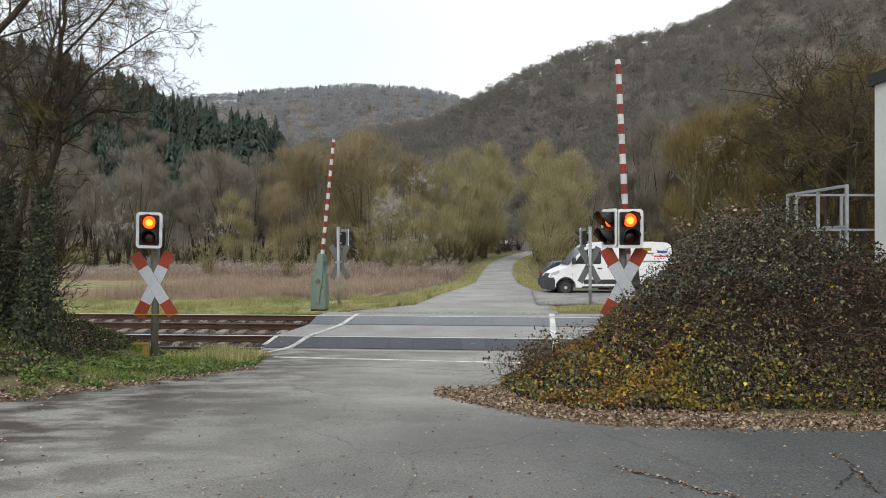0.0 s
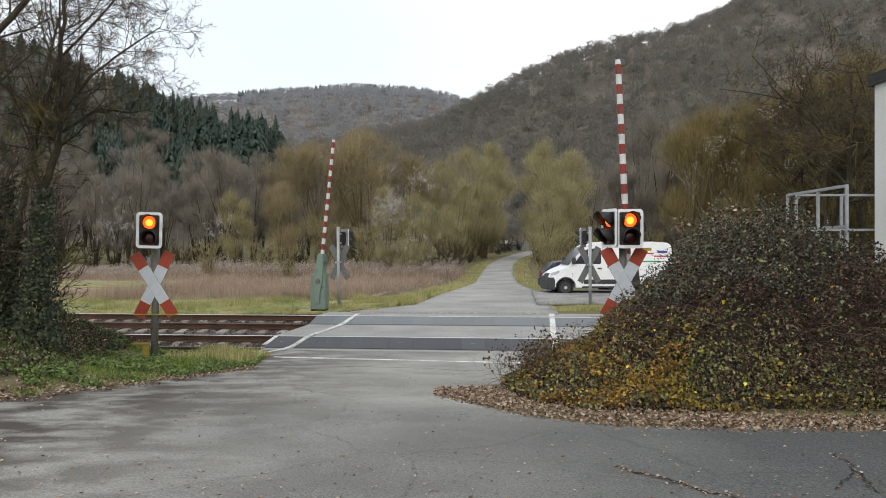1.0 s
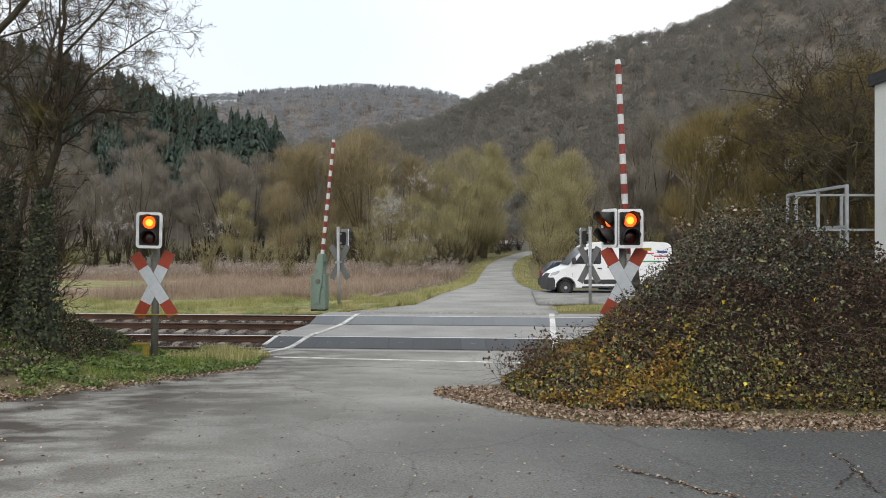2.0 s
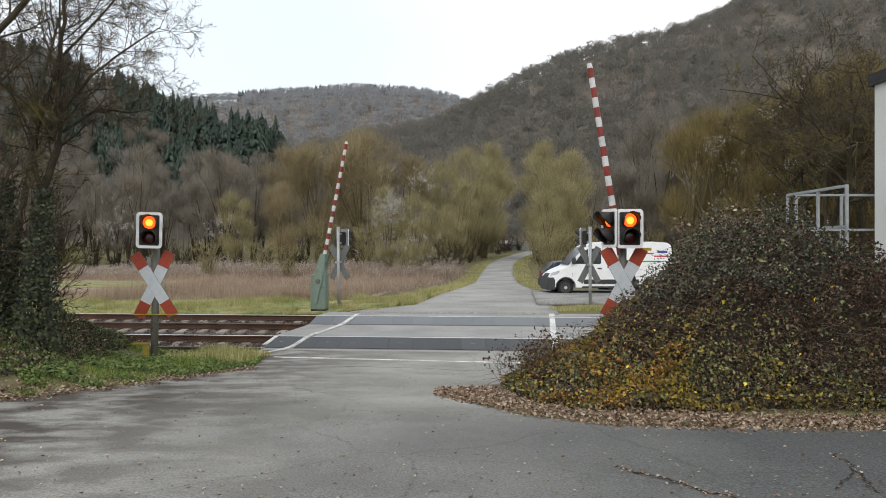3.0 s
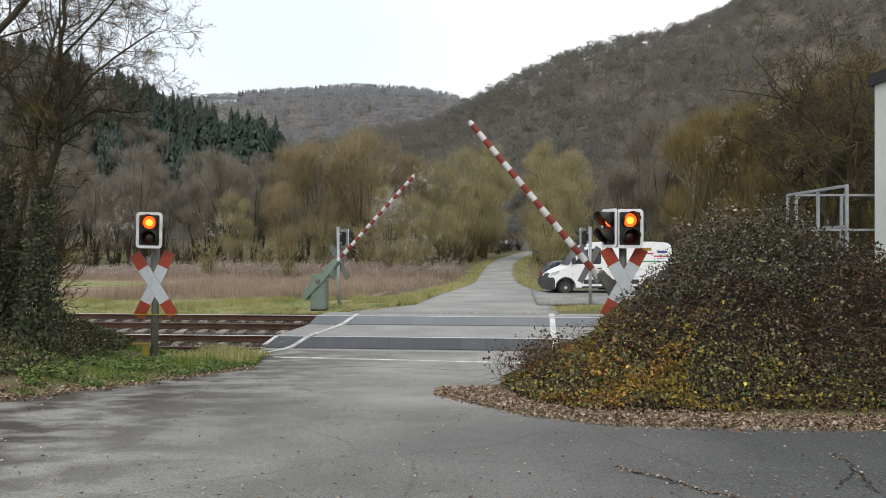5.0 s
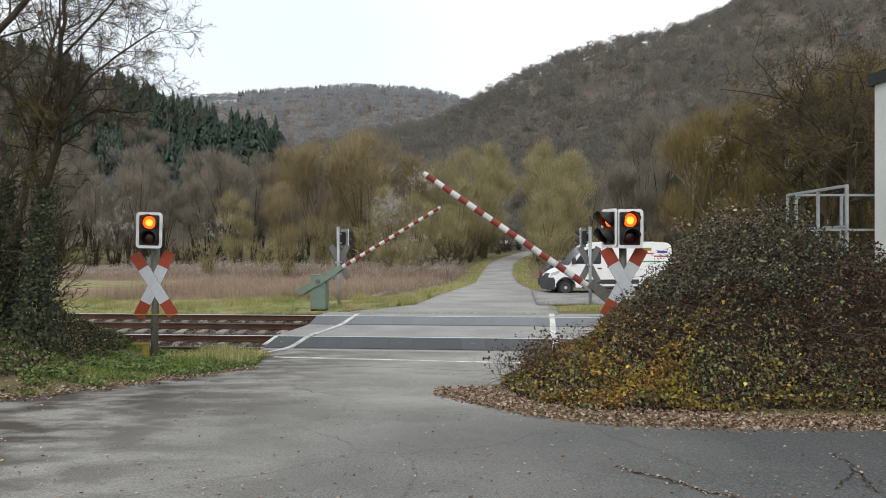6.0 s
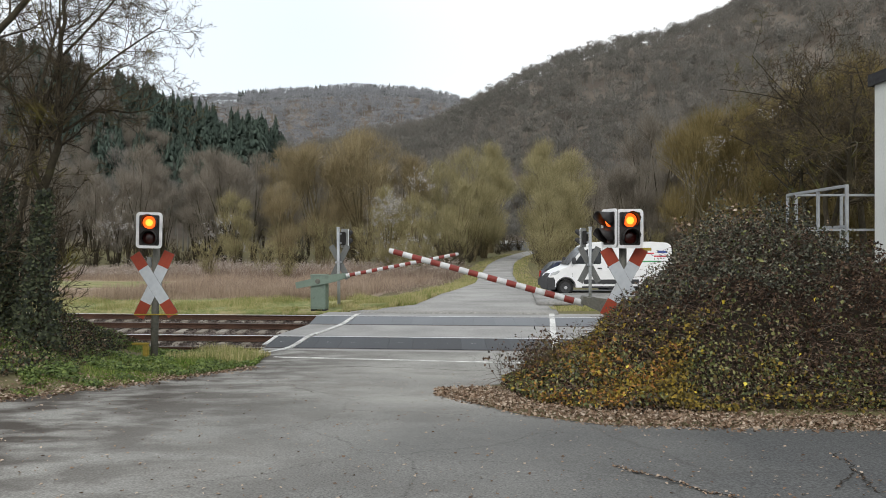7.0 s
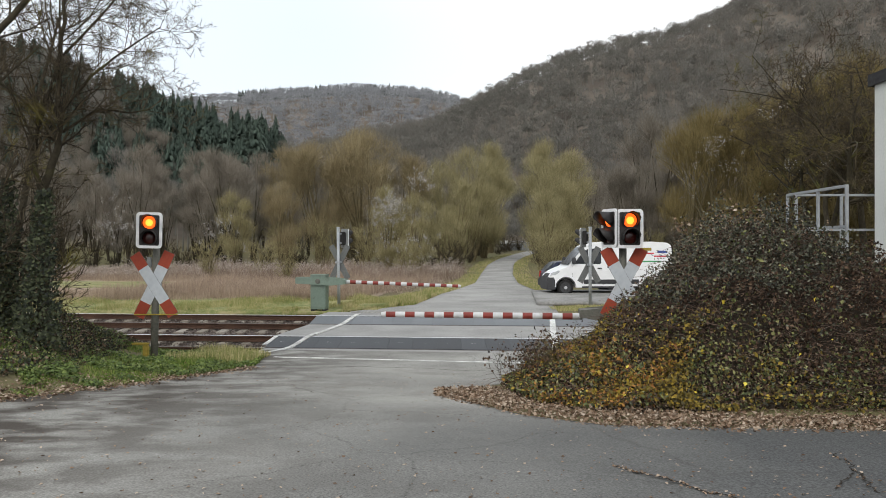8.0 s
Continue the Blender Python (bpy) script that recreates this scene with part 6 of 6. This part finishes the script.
    for i in idx:
        p = Vector((x[i], y[i], float(land(x[i], y[i])) + c[i] * 0.5))
        a, L = r2.uniform(0, 6.28), r2.uniform(0.15, 0.6)
        d = Vector((math.cos(a), math.sin(a), r2.uniform(0.2, 1.3))).normalized()
        pts = [p]
        for _ in range(5):
            d = (d + Vector((0, 0, -0.22)) + rand_dir(r2) * 0.12).normalized()
            pts.append(pts[-1] + d * L / 5)
        b.limb(pts, [0.004, 0.004, 0.0035, 0.003, 0.0025, 0.0015], 3)
    tagged(new("bramble_canes", b.mesh("bramble_canes", M_CANE)), "thin arching bramble canes", "brambles", kind="stuff")
    # sparse twiggy shoots that reach over the crossing edge
    b, tips = Bunch(), []
    for _ in range(130):
        p = Vector((r2.gauss(1.45, 0.28), r2.uniform(11.0, 12.9), 0.0))
        p.z = float(land(p.x, p.y))
        d = Vector((r2.gauss(-0.25, 0.35), r2.gauss(-0.1, 0.3), 1)).normalized()
        q = p + d * r2.uniform(0.22, 0.6)
        b.sliver(p, q, 0.005)
        for _ in range(5):
            s = p.lerp(q, r2.uniform(0.4, 1))
            e = s + (d + rand_dir(r2) * 0.9).normalized() * r2.uniform(0.08, 0.25)
            b.sliver(s, e, 0.004)
            tips.append(tuple(e))
    tagged(new("shoots", b.mesh("shoots", M_TWIG)), "thin dark shoots at the edge of the brambles", "brambles", kind="stuff")
    leaf_mesh("shoot_leaves", tips, rnd, 0.045, M_BRAMBLE_BROWN, label="small withered leaves on thin shoots", category="brambles")
    # dead seed stalks standing on the crest
    b, tips = Bunch(), []
    for _ in range(40):
        p = Vector((r2.gauss(4.55, 0.5), r2.uniform(11.6, 12.8), 0.0))
        p.z = float(land(p.x, p.y)) + 0.3
        q = p + Vector((r2.gauss(0, 0.12), 0, r2.uniform(0.4, 0.85)))
        b.sliver(p, q, 0.006)
        tips += [tuple(p.lerp(q, r2.uniform(0.5, 1)) + rand_dir(r2) * 0.05) for _ in range(9)]
    tagged(new("dead_stalks", b.mesh("dead_stalks", M_TWIG)), "dead stalks standing out of the brambles", "brambles", kind="stuff")
    leaf_mesh("dead_stalk_leaves", tips, rnd, 0.05, M_LITTER, label="curled pale brown leaves on dead stalks", category="brambles")


brambles()


# ---- fallen leaves ----
def litter():
    rnd = np.random.RandomState(8)
    n = 24000
    x = -0.1 + 6.6 * rnd.rand(n) ** 0.92
    edge = np.interp(x, (-0.3, -0.05, 0.9, 1.75, 3, 4.7, 7), (11.4, 11.0, 9.25, 8.5, 8.3, 8.3, 8.0))
    back = np.interp(x, (-0.1, 0.5, 1.0, 1.6, 3, 7), (11.4, 11.7, 11.6, 10.6, 10.0, 10.0))
    y = edge + (back - edge + 0.2) * rnd.rand(n) ** 0.8 - 0.12 + 0.10 * rnd.normal(0, 1, n)
    q = y + SKEW * (x - 1)
    z = np.maximum(land(x, y), np.interp(q, BASE_Q, BASE_Z) + 0.022) + rnd.uniform(0.005, 0.05, n) * np.clip((y - edge) * 3, 0.1, 1)
    leaf_mesh("leaf_litter", np.stack([x, y, z], 1), rnd, 0.046, M_LITTER, normal=(0, 0, 1), spread=0.5, slim=0.36, label="drift of fallen brown leaves along the bank", category="fallen leaves")
    t = rnd.rand(6500)
    ex, ey = np.interp(t, (0, 0.35, 0.65, 1), (-10, -5.6, -4.6, -3.55)), np.interp(t, (0, 0.35, 0.65, 1), (8.2, 10.15, 12.4, 15.2))
    w = rnd.normal(0.16, 0.22, 6500)
    x, y = ex - w * 0.9, ey + w * 0.5
    q = y + SKEW * (x - 1)
    z = np.maximum(land(x, y), np.interp(q, BASE_Q, BASE_Z) + 0.022) + rnd.uniform(0.004, 0.03, len(x))
    leaf_mesh("leaf_litter", np.stack([x, y, z], 1), rnd, 0.048, M_LITTER, normal=(0, 0, 1), spread=0.35, slim=0.4, label="fallen brown leaves along the grass edge", category="fallen leaves")
    n = 1500
    y = 5.0 + 10 * rnd.rand(n) ** 1.3
    x = rnd.uniform(-0.56, 0.56, n) * y
    keep = (x > np.interp(y, (5, 8.6, 10.15, 12.4, 15.3), (-13, -9, -5.6, -4.6, -3.6))) & (x < np.interp(y, (5, 8.3, 11.1, 15), (9, 4.7, 0, 1.8)))
    x, y = x[keep], y[keep]
    z = np.interp(y + SKEW * (x - 1), BASE_Q, BASE_Z) + 0.027
    leaf_mesh("leaf_litter", np.stack([x, y, z], 1), rnd, 0.03, M_LITTER, normal=(0, 0, 1), spread=0.2, slim=0.42, label="single fallen leaves scattered over the asphalt", category="fallen leaves")


litter()


# ---- bank beside the track ----
def noise_at(x, y):
    return lumps(x, y, 1.3, 11.0)


def left_bank():
    rnd = np.random.RandomState(12)

    def green(r):
        y = r.uniform(10.6, 17.6)
        e = np.interp(y, (10.15, 12.4, 15.3, 17.5), (-5.6, -4.6, -3.6, -3.9))
        x = e + 0.04 - 3.2 * r.random() ** 1.3
        if noise.noise((x * 1.1, y * 1.1, 3.0)) + 0.25 * r.random() < -0.1:
            return None
        return (x, y)

    blades("bank_grass", 34000, green, 0.10, 0.0065, M_GRASS, "short green grass on the bank beside the track", "grass", 95, 0.7)
    blades("bank_grass", 5000, lambda r: (r.uniform(-5.2, -3.8), r.uniform(15.2, 17.9)), 0.2, 0.008, M_VERGE, "yellowing grass tufts at the track edge", "grass", 96, 0.7)
    spots = []
    r = random.Random(44)
    while len(spots) < 9000:
        xy = green(r)
        if xy and xy[0] > -6.0 and noise.noise((xy[0] * 1.6, xy[1] * 1.6, 8.0)) > -0.05:
            spots.append(xy)
    sx, sy = np.array(spots).T
    leaf_mesh("low_weeds", np.stack([sx, sy, land(sx, sy) + rnd.uniform(0.01, 0.10, len(sx))], 1), rnd, 0.045, M_CLOVER, normal=(0, -0.3, 1), spread=0.5, slim=0.5, label="low green weeds among the bank grass", category="weeds")
    n = 34000
    y = rnd.uniform(9.4, 17.4, n)
    x = np.interp(y, (9.4, 10.15, 12.4, 15.3, 17.5), (-7.4, -6.2, -5.7, -6.1, -6.3)) - 5.0 * rnd.rand(n) ** 1.3
    c = 0.28 * (1 + 0.8 * lumps(x, y, 1.1, 2.0)) * np.clip((-5.6 - x) / 1.5, 0.15, 1)
    z = land(x, y) + c * rnd.rand(n) ** 0.5
    k = rnd.rand(n)
    P = np.stack([x, y, z], 1)
    leaf_mesh("ivy", P[k < 0.42], rnd, 0.042, M_IVY, slim=0.55, label="dark ivy creeping over the bank", category="ivy")
    leaf_mesh("bramble_leaves", P[(k >= 0.42) & (k < 0.76)], rnd, 0.042, M_BRAMBLE_BROWN, label="withered brown undergrowth on the bank", category="brambles")
    leaf_mesh("bramble_leaves", P[(k >= 0.76) & (k < 0.93)], rnd, 0.042, M_BRAMBLE_GREEN, label="green and olive undergrowth on the bank", category="brambles")
    leaf_mesh("leaf_litter", P[k >= 0.93], rnd, 0.042, M_LITTER, label="fallen leaves caught in the undergrowth", category="fallen leaves")
    moss = (noise_at(x, y) > 0.0) & (x > -8.4) & (k > 0.4)
    leaf_mesh("moss", P[moss] + np.array([0, -0.02, 0.03]), rnd, 0.032, M_CLOVER, slim=0.4, spread=1.2, label="green moss and weeds creeping up the bank", category="weeds")
    n = 7000
    a, hgt = rnd.uniform(0, 6.28, n), rnd.rand(n) ** 1.3 * 2.6
    s = rnd.randint(0, 3, n)
    cx, cy = np.array([-6.55, -7.3, -8.0])[s], np.array([13.1, 13.4, 12.6])[s]
    rr = (0.14 + 0.24 * rnd.rand(n)) * (1.15 - hgt / 3.2)
    x, y = cx + rr * np.cos(a) + 0.05 * hgt, cy + rr * np.sin(a)
    leaf_mesh("ivy", np.stack([x, y, land(cx, cy) + hgt], 1), rnd, 0.055, M_IVY, normal=(0.2, -0.9, 0.3), spread=0.6, slim=0.55, label="dark ivy climbing the tree trunks", category="ivy")


left_bank()


def marker_post():
    t = thing("cable_marker", "short weathered yellow concrete marker post", "marker post", pose(-5.58, 15.3, float(land(-5.58, 15.3)) - 0.05))
    part("post", box(-0.05, 0.05, -0.05, 0.05, 0, 0.32, 0.015), M_YELLOW, t)
    part("cap", box(-0.26, 0.055, -0.06, 0.06, 0.32, 0.36, 0.012), M_YELLOW, t, "flat yellow cap")


marker_post()


# ---- crack with debris, puddle ----
def crack(ends, wide, crumbs, seed, label):
    """A ragged crack from one point to another, wandering a little, with leaf crumbs in it."""
    rnd = np.random.RandomState(seed)
    n = 36
    t = np.linspace(0, 1, n)
    (x0, y0), (x1, y1) = ends
    L = math.hypot(x1 - x0, y1 - y0)
    wander = np.cumsum(rnd.normal(0, 0.012 * L, n))
    wander -= wander[-1] * t
    nx, ny = -(y1 - y0) / L, (x1 - x0) / L
    xs, ys = x0 + (x1 - x0) * t + nx * wander, y0 + (y1 - y0) * t + ny * wander
    bm = bmesh.new()
    prev = None
    for x, y in zip(xs, ys):
        w = wide * rnd.uniform(0.25, 1.0)
        z = float(road_z(x, y)) + 0.0235
        row = [bm.verts.new((x - w * nx, y - w * ny, z)), bm.verts.new((x + w * nx, y + w * ny, z))]
        if prev:
            bm.faces.new((prev[0], prev[1], row[1], row[0]))
        prev = row
    solid("road_crack", bm, M_MOULD, label, "road crack", kind="structure")
    if crumbs:
        i = rnd.randint(0, n, crumbs)
        x, y = xs[i] + rnd.normal(0, 0.02, crumbs), ys[i] + rnd.normal(0, 0.02, crumbs)
        leaf_mesh("leaf_litter", np.stack([x, y, road_z(x, y) + 0.027], 1), rnd, 0.026, M_LITTER, normal=(0, 0, 1), spread=0.4, slim=0.4, label="leaf crumbs caught in an asphalt crack", category="fallen leaves")


crack(((1.35, 6.4), (2.3, 5.1)), 0.016, 150, 31, "dark crack in the asphalt filled with soil")
crack(((-2.1, 15.6), (0.9, 14.6)), 0.018, 0, 32, "thin crack across the asphalt before the crossing")
crack(((3.4, 7.0), (3.0, 5.6)), 0.012, 30, 33, "thin branching crack in the dark asphalt")
crack(((3.15, 6.2), (2.75, 5.7)), 0.009, 0, 34, "thin branching crack in the dark asphalt")


motions()
